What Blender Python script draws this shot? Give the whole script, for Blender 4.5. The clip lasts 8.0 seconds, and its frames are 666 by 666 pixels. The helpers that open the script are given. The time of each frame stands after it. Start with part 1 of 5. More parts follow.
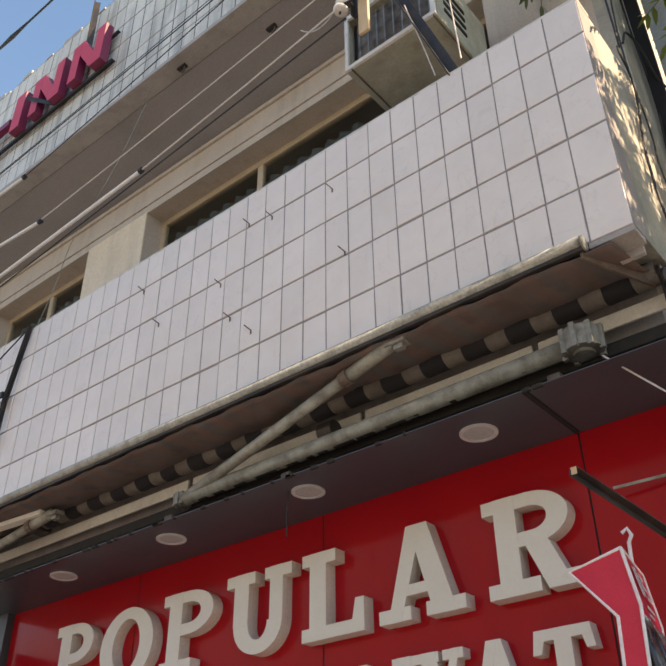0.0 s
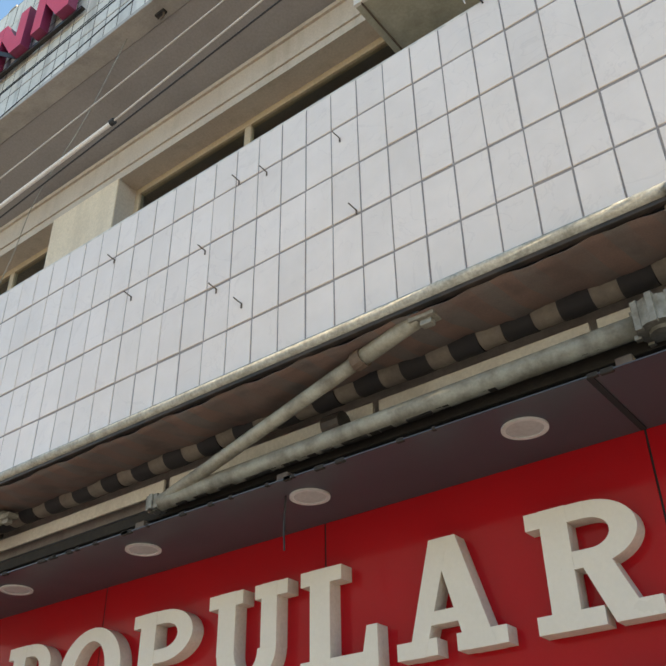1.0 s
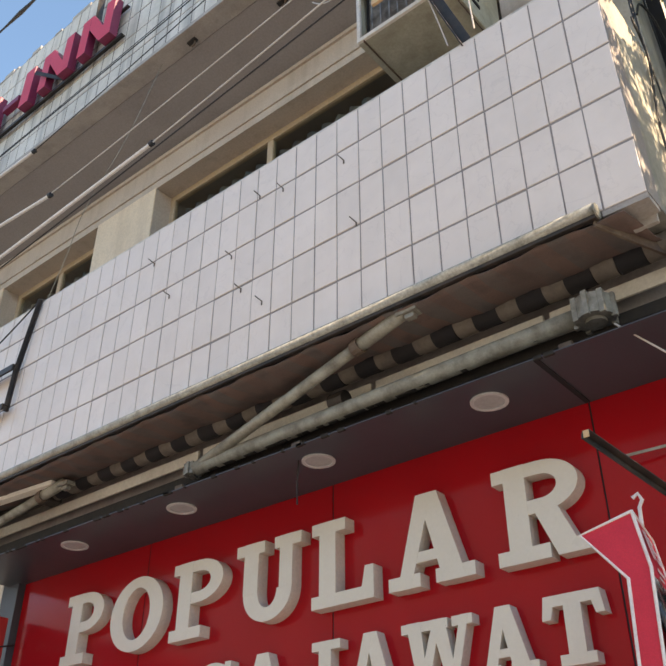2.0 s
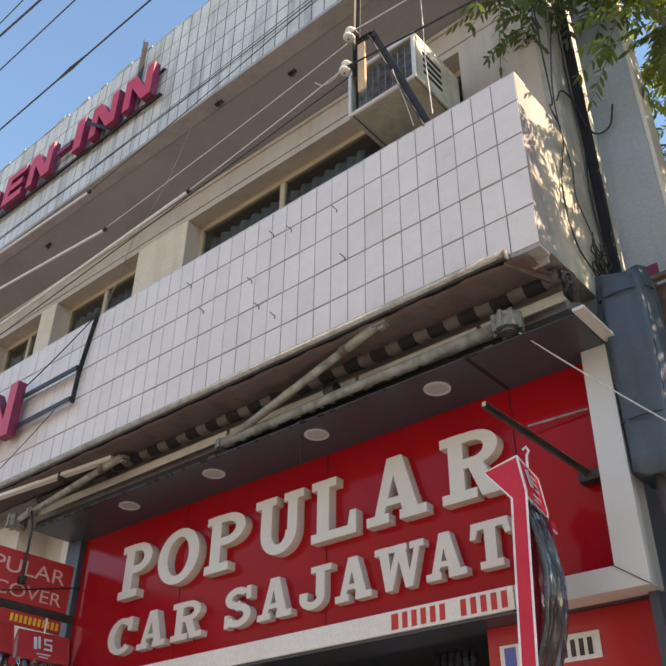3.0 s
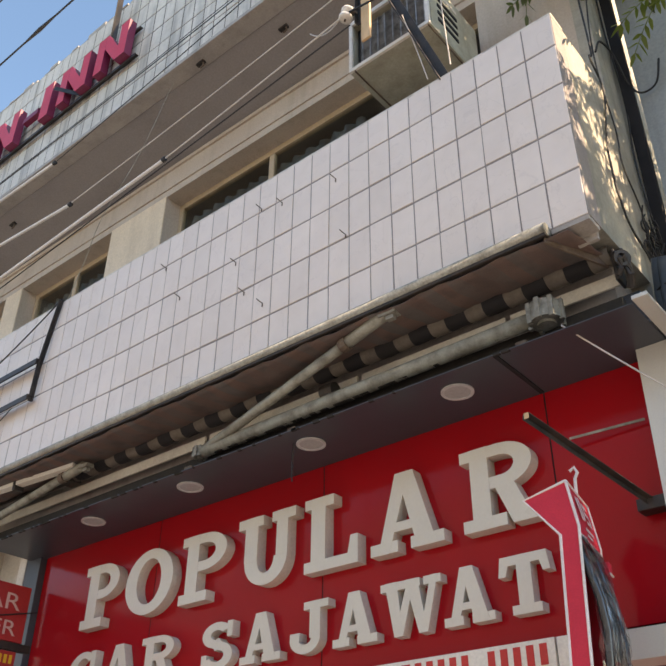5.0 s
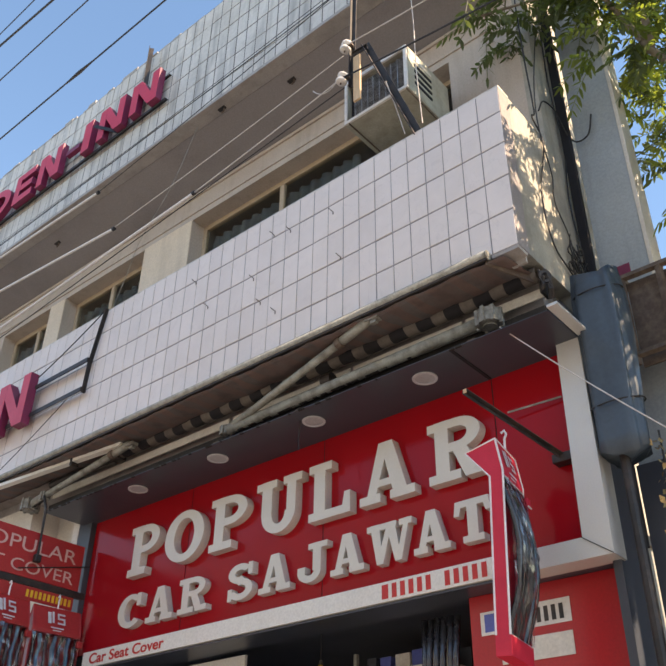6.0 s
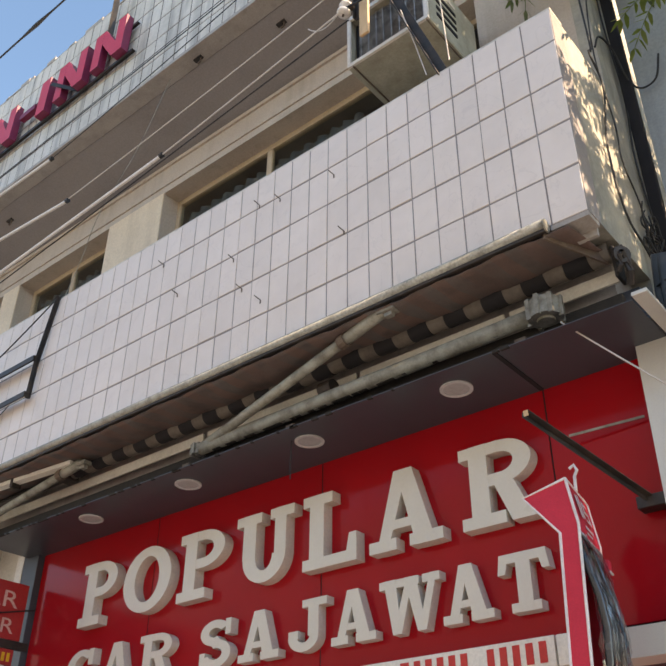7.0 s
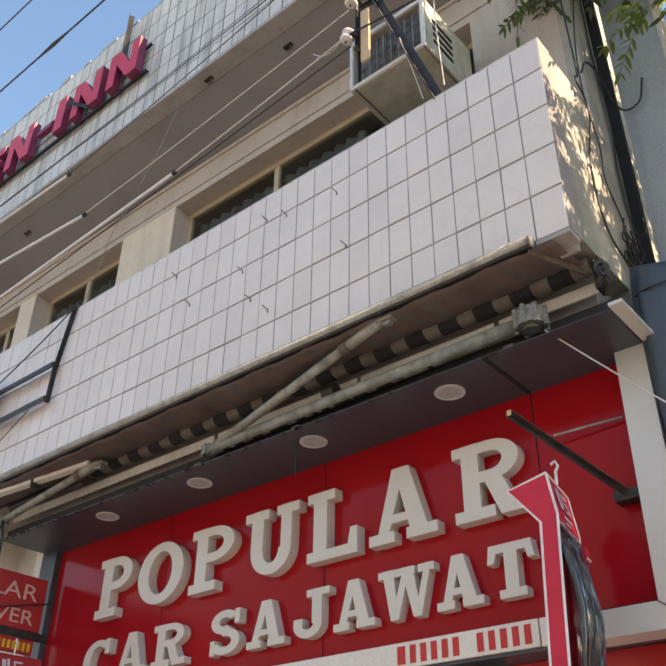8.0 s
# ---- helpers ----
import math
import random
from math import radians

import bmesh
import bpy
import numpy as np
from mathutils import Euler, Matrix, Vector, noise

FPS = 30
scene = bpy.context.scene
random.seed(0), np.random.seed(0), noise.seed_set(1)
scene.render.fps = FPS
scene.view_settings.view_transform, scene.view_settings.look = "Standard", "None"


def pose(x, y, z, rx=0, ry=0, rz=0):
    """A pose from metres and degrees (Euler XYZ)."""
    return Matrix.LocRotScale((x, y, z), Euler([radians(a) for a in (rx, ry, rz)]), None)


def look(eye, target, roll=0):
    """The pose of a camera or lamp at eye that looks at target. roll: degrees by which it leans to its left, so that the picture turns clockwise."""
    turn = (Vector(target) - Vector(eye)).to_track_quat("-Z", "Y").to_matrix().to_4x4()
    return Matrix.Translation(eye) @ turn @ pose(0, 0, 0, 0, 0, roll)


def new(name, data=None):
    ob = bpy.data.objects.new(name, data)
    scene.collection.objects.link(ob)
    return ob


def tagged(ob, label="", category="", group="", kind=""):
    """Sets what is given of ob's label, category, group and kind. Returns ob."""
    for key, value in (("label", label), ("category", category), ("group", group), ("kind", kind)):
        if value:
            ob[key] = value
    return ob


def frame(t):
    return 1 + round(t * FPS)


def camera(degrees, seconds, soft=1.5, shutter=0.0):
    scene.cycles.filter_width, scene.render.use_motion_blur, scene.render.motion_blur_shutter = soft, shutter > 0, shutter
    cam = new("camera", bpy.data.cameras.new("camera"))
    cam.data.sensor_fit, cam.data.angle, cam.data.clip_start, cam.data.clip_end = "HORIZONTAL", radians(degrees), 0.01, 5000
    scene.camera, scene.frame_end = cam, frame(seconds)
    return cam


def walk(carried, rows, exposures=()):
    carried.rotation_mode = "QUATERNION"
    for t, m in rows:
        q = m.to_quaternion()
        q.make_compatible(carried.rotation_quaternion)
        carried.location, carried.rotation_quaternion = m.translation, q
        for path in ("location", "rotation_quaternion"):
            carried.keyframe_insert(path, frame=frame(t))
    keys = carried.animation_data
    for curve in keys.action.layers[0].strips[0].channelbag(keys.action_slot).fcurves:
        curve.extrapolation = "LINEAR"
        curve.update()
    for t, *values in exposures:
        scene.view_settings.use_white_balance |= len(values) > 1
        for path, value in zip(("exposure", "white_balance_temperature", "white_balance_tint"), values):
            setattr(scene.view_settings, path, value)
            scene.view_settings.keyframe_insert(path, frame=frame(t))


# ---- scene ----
# ---------------------------------------------------------------- camera
cam = camera(42.0, 8.0, soft=1.9)
# seconds, x, y, z, pitch, roll, yaw
PATH = [
    (0.0, -0.279, -2.715, 1.970, 33.54, 0.45, 39.62),
    (0.5, -0.508, -2.496, 2.134, 33.47, 0.04, 39.20),
    (1.0, -0.805, -2.311, 2.302, 33.06, 0.81, 37.68),
    (1.2, -0.818, -2.313, 2.288, 32.82, 0.44, 37.46),
    (2.3, -0.035, -2.965, 1.674, 32.59, -0.22, 40.27),
    (2.5, 0.140, -3.140, 1.510, 32.72, -0.48, 40.23),
    (3.0, 0.603, -3.601, 1.067, 33.17, -0.57, 40.56),
    (3.5, 0.844, -3.853, 0.831, 33.34, -0.64, 40.54),
    (3.8, 0.629, -3.628, 1.042, 33.15, -0.57, 40.49),
    (4.0, 0.280, -3.272, 1.381, 32.82, -0.46, 40.08),
    (4.2, 0.247, -3.243, 1.415, 32.70, -0.44, 40.03),
    (5.3, 0.010, -3.012, 1.623, 32.19, -0.34, 39.63),
    (5.5, 0.006, -3.008, 1.628, 31.98, -0.24, 39.65),
    (5.6, 0.375, -3.364, 1.281, 32.44, -0.46, 40.13),
    (5.7, 0.511, -3.503, 1.150, 32.58, -0.59, 40.19),
    (5.8, 0.653, -3.650, 1.012, 32.72, -0.68, 40.23),
    (6.0, 0.857, -3.865, 0.811, 32.91, -0.64, 40.42),
    (6.2, 0.701, -3.700, 0.965, 32.82, -0.55, 40.37),
    (6.5, 0.318, -3.307, 1.339, 32.47, -0.46, 40.03),
    (7.0, 0.050, -3.049, 1.591, 32.21, -0.34, 39.66),
    (7.5, -0.182, -2.826, 1.813, 32.04, -0.23, 39.52),
    (8.0, 0.255, -3.249, 1.403, 32.77, -0.62, 40.06),
]
walk(cam, [(t, pose(x, y, z, 90 + p, r, w)) for t, x, y, z, p, r, w in PATH],
     exposures=[(0.0, 1.29, 8500, 20), (0.5, 1.56, 8450, 12), (1.0, 1.62, 8250, 11), (1.2, 1.62, 8250, 11), (2.3, 1.44, 8400, 20), (2.5, 1.44, 8300, 20), (3.0, 1.39, 8100, 20), (3.5, 1.39, 7950, 20), (4.0, 1.39, 8300, 20), (5.5, 1.44, 8500, 20), (6.0, 1.39, 7950, 20), (6.5, 1.39, 8300, 20), (7.0, 1.44, 8500, 20), (8.0, 1.44, 8300, 20)])

# ---------------------------------------------------------------- sky, sun
SUN_EL, SUN_AZ = 40.0, 82.0
world = bpy.data.worlds.new("sky")
scene.world = world
world.use_nodes = True
wn = world.node_tree
sky = wn.nodes.new("ShaderNodeTexSky")
sky.sky_type = "NISHITA"
sky.sun_disc = False
sky.sun_elevation, sky.sun_rotation = radians(SUN_EL), radians(SUN_AZ)
sky.air_density, sky.dust_density, sky.ozone_density = 1.0, 0.0, 1.2
hue = wn.nodes.new("ShaderNodeHueSaturation")
hue.inputs["Saturation"].default_value = 1.13
hue.inputs["Hue"].default_value = 0.494
wn.links.new(sky.outputs[0], hue.inputs["Color"])
wn.links.new(hue.outputs[0], wn.nodes["Background"].inputs[0])
wn.nodes["Background"].inputs[1].default_value = 0.15
sun = new("sun", bpy.data.lights.new("sun", "SUN"))
sun.data.energy, sun.data.angle, sun.data.color = 5.0, radians(0.5), (1.0, 0.87, 0.68)
to_sun = Vector((math.sin(radians(SUN_AZ)) * math.cos(radians(SUN_EL)),
                 math.cos(radians(SUN_AZ)) * math.cos(radians(SUN_EL)), math.sin(radians(SUN_EL))))
sun.matrix_world = look(to_sun * 30, (0, 0, 0))


# ---------------------------------------------------------------- materials
def surface(name, color, rough=0.6, metal=0.0, second=None, scale=6.0, amount=0.5, grain=60.0, bump=0.15,
            coat=0.0, streak=None, piece=0.0, spec=0.5, stretch=(1, 1, 1), vein=None, fleck=0.1):
    """A worn surface: a base colour, a second one in soft patches, fine grain, optional streaks and a spread from piece to piece."""
    m = bpy.data.materials.new(name)
    m.use_nodes = True
    nt, n = m.node_tree, m.node_tree.nodes
    b = n["Principled BSDF"]
    b.inputs["Metallic"].default_value = metal
    b.inputs["Coat Weight"].default_value = coat
    b.inputs["Specular IOR Level"].default_value = spec
    geo = n.new("ShaderNodeNewGeometry")
    mp = n.new("ShaderNodeMapping")
    mp.inputs["Scale"].default_value = stretch
    nt.links.new(geo.outputs["Position"], mp.inputs[0])

    def tex(s, detail=5.0, rgh=0.6):
        t = n.new("ShaderNodeTexNoise")
        t.inputs["Scale"].default_value, t.inputs["Detail"].default_value, t.inputs["Roughness"].default_value = s, detail, rgh
        nt.links.new(mp.outputs[0], t.inputs["Vector"])
        return t.outputs[0]

    def ramp(src, a, c):
        r = n.new("ShaderNodeMapRange")
        r.inputs[1].default_value, r.inputs[2].default_value = a, c
        nt.links.new(src, r.inputs[0])
        return r.outputs[0]

    def mix(fac, a, c, kind="MIX"):
        x = n.new("ShaderNodeMix")
        x.data_type, x.blend_type = "RGBA", kind
        for sock, v in ((0, fac), (6, a), (7, c)):
            if isinstance(v, (int, float)):
                x.inputs[sock].default_value = v
            elif isinstance(v, tuple):
                x.inputs[sock].default_value = (*v, 1)
            else:
                nt.links.new(v, x.inputs[sock])
        return x.outputs[2]

    big, fine = tex(scale), tex(grain, 3.0)
    second = second or tuple(c * 0.72 for c in color)
    k = n.new("ShaderNodeMath")
    k.operation = "MULTIPLY"
    k.inputs[1].default_value = amount
    nt.links.new(ramp(big, 0.42, 0.68), k.inputs[0])
    col = mix(k.outputs[0], color, second)
    g = n.new("ShaderNodeMapRange")
    g.inputs[1].default_value, g.inputs[2].default_value, g.inputs[3].default_value, g.inputs[4].default_value = 0.3, 0.7, 1 - fleck, 1 + fleck * 0.8
    nt.links.new(fine, g.inputs[0])
    col = mix(1.0, col, g.outputs[0], "MULTIPLY")
    if streak:
        sm = n.new("ShaderNodeMapping")
        sm.inputs["Scale"].default_value = (9, 9, 0.7)
        nt.links.new(geo.outputs["Position"], sm.inputs[0])
        t = n.new("ShaderNodeTexNoise")
        t.inputs["Scale"].default_value, t.inputs["Detail"].default_value = 1.0, 6.0
        nt.links.new(sm.outputs[0], t.inputs["Vector"])
        k2 = n.new("ShaderNodeMath")
        k2.operation = "MULTIPLY"
        k2.inputs[1].default_value = streak[1]
        nt.links.new(ramp(t.outputs[0], 0.5, 0.72), k2.inputs[0])
        col = mix(k2.outputs[0], col, streak[0])
    if vein:
        vt = n.new("ShaderNodeTexNoise")
        vt.inputs["Scale"].default_value, vt.inputs["Detail"].default_value, vt.inputs["Distortion"].default_value = 3.2, 6.0, 1.2
        nt.links.new(mp.outputs[0], vt.inputs["Vector"])
        ab = n.new("ShaderNodeMath")
        ab.operation = "SUBTRACT"
        ab.inputs[1].default_value = 0.5
        nt.links.new(vt.outputs[0], ab.inputs[0])
        a2 = n.new("ShaderNodeMath")
        a2.operation = "ABSOLUTE"
        nt.links.new(ab.outputs[0], a2.inputs[0])
        vr = n.new("ShaderNodeMapRange")
        vr.inputs[1].default_value, vr.inputs[2].default_value, vr.inputs[3].default_value, vr.inputs[4].default_value = 0.0, 0.010, 0.22, 0.0
        nt.links.new(a2.outputs[0], vr.inputs[0])
        col = mix(vr.outputs[0], col, vein)
    if piece:
        oi = n.new("ShaderNodeObjectInfo")
        pr = n.new("ShaderNodeMapRange")
        pr.inputs[3].default_value, pr.inputs[4].default_value = 1 - piece, 1 + piece * 0.4
        nt.links.new(oi.outputs["Random"], pr.inputs[0])
        col = mix(1.0, col, pr.outputs[0], "MULTIPLY")
    nt.links.new(col, b.inputs["Base Color"])
    rr = n.new("ShaderNodeMapRange")
    rr.inputs[3].default_value, rr.inputs[4].default_value = max(0.03, rough - 0.1), min(1, rough + 0.12)
    nt.links.new(big, rr.inputs[0])
    nt.links.new(rr.outputs[0], b.inputs["Roughness"])
    if bump:
        bp = n.new("ShaderNodeBump")
        bp.inputs["Strength"].default_value, bp.inputs["Distance"].default_value = bump, 0.004
        nt.links.new(fine, bp.inputs["Height"])
        nt.links.new(bp.outputs[0], b.inputs["Normal"])
    return m


TILE = surface("glazed_tile", (0.79, 0.70, 0.64), 0.34, second=(0.72, 0.635, 0.575), scale=1.7, amount=0.7, grain=9, bump=0.012, piece=0.05, vein=(0.52, 0.45, 0.42), fleck=0.03)
TILE_OLD = surface("weathered_tile", (0.70, 0.65, 0.58), 0.4, second=(0.52, 0.48, 0.42), scale=1.6, amount=0.8, grain=20, bump=0.05,
                   piece=0.12, streak=((0.15, 0.14, 0.12), 0.6))
DARK_GROUT = surface("mouldy_grout", (0.13, 0.12, 0.11), 0.9, second=(0.22, 0.20, 0.18), scale=5, bump=0.3)
GROUT = surface("grout", (0.29, 0.262, 0.255), 0.9, second=(0.22, 0.20, 0.195), scale=8, bump=0.3)
PLASTER = surface("cream_plaster", (0.53, 0.45, 0.375), 0.85, second=(0.47, 0.385, 0.32), scale=1.8, amount=0.7, bump=0.3, streak=((0.30, 0.25, 0.19), 0.35))
SIDE = surface("stained_side_plaster", (0.43, 0.40, 0.335), 0.9, second=(0.25, 0.25, 0.22), scale=2.2, amount=0.9, grain=40, bump=0.5, streak=((0.16, 0.16, 0.15), 0.6))
CONCRETE = surface("soffit_paint", (0.27, 0.25, 0.25), 0.85, second=(0.21, 0.195, 0.20), scale=1.3, amount=0.7, bump=0.2)
LIP = surface("grey_concrete", (0.40, 0.37, 0.345), 0.9, second=(0.23, 0.215, 0.21), scale=3, bump=0.5, streak=((0.2, 0.19, 0.17), 0.4))
PIER = surface("light_cream_paint", (0.74, 0.61, 0.46), 0.85, second=(0.64, 0.52, 0.39), scale=2.5, amount=0.7, bump=0.3, streak=((0.45, 0.36, 0.27), 0.3))
RED = surface("red_panel", (0.36, 0.0085, 0.014), 0.14, second=(0.33, 0.008, 0.013), scale=1.0, amount=0.5, grain=90, bump=0.006, spec=0.17, fleck=0.02)
LETTER = surface("letter_acrylic", (0.64, 0.61, 0.54), 0.3, second=(0.58, 0.55, 0.48), scale=2.5, amount=0.6, bump=0.01, fleck=0.025)
LETTER_SIDE = surface("letter_return", (0.58, 0.55, 0.49), 0.4, second=(0.50, 0.47, 0.42), scale=5, amount=0.6, bump=0.05)
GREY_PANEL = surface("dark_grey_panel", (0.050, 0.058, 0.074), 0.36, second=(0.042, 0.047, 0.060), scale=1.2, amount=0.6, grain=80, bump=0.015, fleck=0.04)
SILVER = surface("brushed_silver_panel", (0.62, 0.61, 0.57), 0.42, metal=0.25, second=(0.54, 0.53, 0.50), scale=1.2, amount=0.5, grain=120, bump=0.02, fleck=0.04)
CREAM = surface("cream_board", (0.70, 0.67, 0.59), 0.6, second=(0.50, 0.46, 0.40), scale=4, amount=0.6, bump=0.1)
RAIL = surface("pitted_aluminium", (0.40, 0.40, 0.365), 0.85, second=(0.25, 0.25, 0.22), scale=14, amount=0.9, grain=70, bump=0.4, fleck=0.25, spec=0.15)
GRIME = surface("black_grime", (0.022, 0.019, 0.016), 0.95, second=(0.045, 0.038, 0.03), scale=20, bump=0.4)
GALV = surface("galvanised_tube", (0.33, 0.33, 0.285), 0.6, metal=0.2, second=(0.12, 0.105, 0.085), scale=9, amount=0.8, grain=90, bump=0.25)
CAST = surface("cast_gear", (0.30, 0.30, 0.27), 0.6, metal=0.4, second=(0.15, 0.14, 0.12), scale=20, amount=0.8, bump=0.5)
BLACK = surface("black_steel", (0.016, 0.015, 0.015), 0.5, second=(0.07, 0.05, 0.04), scale=9, amount=0.6, bump=0.15)
DARK = surface("dark_gap", (0.012, 0.012, 0.015), 0.9, bump=0.1)
CABLE = surface("black_cable", (0.02, 0.02, 0.022), 0.55, bump=0.0)
CABLE_WHITE = surface("pale_cable", (0.58, 0.54, 0.5), 0.5, bump=0.0)
CANVAS_RED = surface("faded_red_canvas_stripe", (0.150, 0.098, 0.084), 0.85, second=(0.115, 0.085, 0.08), scale=3.0, amount=0.9, grain=160, bump=0.2, streak=((0.05, 0.045, 0.045), 0.5))
CANVAS = surface("awning_canvas", (0.115, 0.103, 0.10), 0.85, second=(0.13, 0.088, 0.078), scale=3.0, amount=0.9, grain=160, bump=0.2, streak=((0.05, 0.045, 0.045), 0.5))
STRIPE = surface("roller_stripe", (0.17, 0.148, 0.125), 0.8, second=(0.11, 0.095, 0.085), scale=9, amount=0.8, bump=0.2)
STRIPE_DARK = surface("roller_stripe_dark", (0.012, 0.012, 0.016), 0.8, second=(0.025, 0.022, 0.02), scale=9, bump=0.2)
RUST = surface("dirty_frame", (0.10, 0.07, 0.055), 0.75, second=(0.20, 0.16, 0.12), scale=14, amount=0.7, bump=0.4)
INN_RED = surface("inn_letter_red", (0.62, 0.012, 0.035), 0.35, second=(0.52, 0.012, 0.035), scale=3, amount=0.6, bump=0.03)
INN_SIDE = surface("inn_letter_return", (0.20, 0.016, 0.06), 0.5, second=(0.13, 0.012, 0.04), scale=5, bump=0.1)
WHITE_PVC = surface("white_conduit", (0.74, 0.71, 0.68), 0.4, second=(0.6, 0.57, 0.53), scale=8, bump=0.02)
PORCELAIN = surface("porcelain", (0.72, 0.68, 0.63), 0.2, second=(0.5, 0.46, 0.42), scale=18, bump=0.02)
WINDOW_WOOD = surface("tan_window_frame", (0.52, 0.40, 0.27), 0.6, second=(0.42, 0.32, 0.21), scale=6, bump=0.15)
ASPHALT = surface("asphalt", (0.142, 0.142, 0.146), 0.9, second=(0.19, 0.188, 0.19), scale=0.8, amount=0.7, bump=0.6)
PAVING = surface("pavement", (0.31, 0.305, 0.30), 0.85, second=(0.24, 0.235, 0.23), scale=1.5, bump=0.4)
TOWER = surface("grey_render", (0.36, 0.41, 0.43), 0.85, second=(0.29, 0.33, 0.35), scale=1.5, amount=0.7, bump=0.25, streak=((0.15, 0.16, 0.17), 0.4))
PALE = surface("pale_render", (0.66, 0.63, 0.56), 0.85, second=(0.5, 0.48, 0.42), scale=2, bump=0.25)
TARP = surface("blue_grey_tarp", (0.055, 0.08, 0.105), 0.45, second=(0.035, 0.052, 0.07), scale=2.5, amount=0.8, grain=30, bump=0.1)
AC_BODY = surface("ac_casing", (0.44, 0.44, 0.36), 0.55, second=(0.30, 0.29, 0.23), scale=5, amount=0.8, bump=0.15, streak=((0.2, 0.17, 0.12), 0.4))
AC_WHITE = surface("ac_white_rim", (0.70, 0.68, 0.64), 0.5, second=(0.55, 0.52, 0.47), scale=8, bump=0.1)
FIN = surface("ac_fin", (0.36, 0.37, 0.38), 0.45, metal=0.5, second=(0.1, 0.1, 0.1), scale=18, amount=0.9, bump=0.2)
PLY = surface("raw_wood", (0.62, 0.42, 0.24), 0.7, second=(0.5, 0.32, 0.17), scale=9, amount=0.7, bump=0.2, stretch=(1, 1, 0.2))
CURTAIN = surface("dark_curtain", (0.20, 0.205, 0.205), 0.9, second=(0.13, 0.135, 0.135), scale=5, bump=0.1)
ROOM = surface("room_wall", (0.25, 0.22, 0.19), 0.9, second=(0.2, 0.18, 0.15), scale=2)
WHITE_STRIP = surface("white_strip", (0.76, 0.74, 0.68), 0.35, second=(0.68, 0.65, 0.58), scale=3, bump=0.02)
INK = surface("red_ink", (0.58, 0.03, 0.025), 0.5, bump=0.0)
YELLOW = surface("yellow_ink", (0.75, 0.45, 0.03), 0.5, bump=0.0)
PINK = surface("pale_sign_ink", (0.62, 0.38, 0.33), 0.5, bump=0.0)
SIGN_RED = surface("sign_red_flex", (0.42, 0.03, 0.03), 0.45, second=(0.34, 0.025, 0.025), scale=2, bump=0.03)
BAG_RED = surface("bag_red_fabric", (0.62, 0.02, 0.05), 0.6, second=(0.5, 0.015, 0.04), scale=7, grain=220, bump=0.15)
PIPING = surface("white_piping", (0.78, 0.74, 0.74), 0.6, bump=0.05)
FOIL = surface("dark_seat_cover", (0.022, 0.022, 0.027), 0.25, second=(0.06, 0.066, 0.08), scale=6, amount=0.6, bump=0.1, coat=0.6)
BLUE_COVER = surface("blue_seat_cover", (0.16, 0.34, 0.48), 0.5, second=(0.08, 0.18, 0.28), scale=6, amount=0.8, bump=0.1)
FOIL_GOLD = surface("gold_foil", (0.45, 0.32, 0.14), 0.3, metal=0.6, second=(0.16, 0.10, 0.06), scale=25, amount=0.9, bump=0.0)
LOGO = surface("silver_print", (0.62, 0.62, 0.64), 0.4, bump=0.0)
PLATE_WHITE = surface("plate_white", (0.74, 0.73, 0.70), 0.35, bump=0.0)
PLATE_BLUE = surface("plate_blue", (0.09, 0.12, 0.40), 0.4, bump=0.0)
BARK = surface("bark", (0.30, 0.24, 0.18), 0.9, second=(0.17, 0.14, 0.11), scale=10, amount=0.8, bump=0.7, stretch=(1, 1, 0.3))
PILLAR_RED = surface("pillar_red", (0.47, 0.020, 0.024), 0.3, second=(0.36, 0.016, 0.02), scale=1.6, bump=0.02)


def leaf_material(name, color, second):
    m = surface(name, color, 0.5, second=second, scale=4, amount=0.9, grain=40, bump=0.05)
    nt = m.node_tree
    b, out = nt.nodes["Principled BSDF"], nt.nodes["Material Output"]
    tr = nt.nodes.new("ShaderNodeBsdfTranslucent")
    tr.inputs[0].default_value = (color[0] * 2.2, color[1] * 2.2, color[2] * 0.8, 1)
    mx = nt.nodes.new("ShaderNodeMixShader")
    mx.inputs[0].default_value = 0.45
    nt.links.new(b.outputs[0], mx.inputs[1])
    nt.links.new(tr.outputs[0], mx.inputs[2])
    nt.links.new(mx.outputs[0], out.inputs[0])
    return m


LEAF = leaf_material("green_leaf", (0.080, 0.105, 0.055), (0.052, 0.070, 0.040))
# Sunlight on the leaves, put into a lighter copy of their colour
LEAF_LIGHT = leaf_material("sunlit_leaf", (0.16, 0.20, 0.065), (0.11, 0.15, 0.05))


def clear(name, tint, rough=0.03):
    m = bpy.data.materials.new(name)
    m.use_nodes = True
    b = m.node_tree.nodes["Principled BSDF"]
    b.inputs["Base Color"].default_value = (*tint, 1)
    b.inputs["Roughness"].default_value = rough
    b.inputs["Transmission Weight"].default_value = 1.0
    b.inputs["IOR"].default_value = 1.45
    return m


GLASS = clear("window_glass", (0.78, 0.85, 0.82))
FILM = clear("plastic_film", (0.93, 0.95, 0.96), 0.06)


LAMP_WHITE = surface("lamp_diffuser", (0.39, 0.40, 0.41), 0.4, second=(0.36, 0.37, 0.38), scale=12, bump=0.0)
LAMP_RING = surface("lamp_rim", (0.54, 0.55, 0.56), 0.35, bump=0.0)


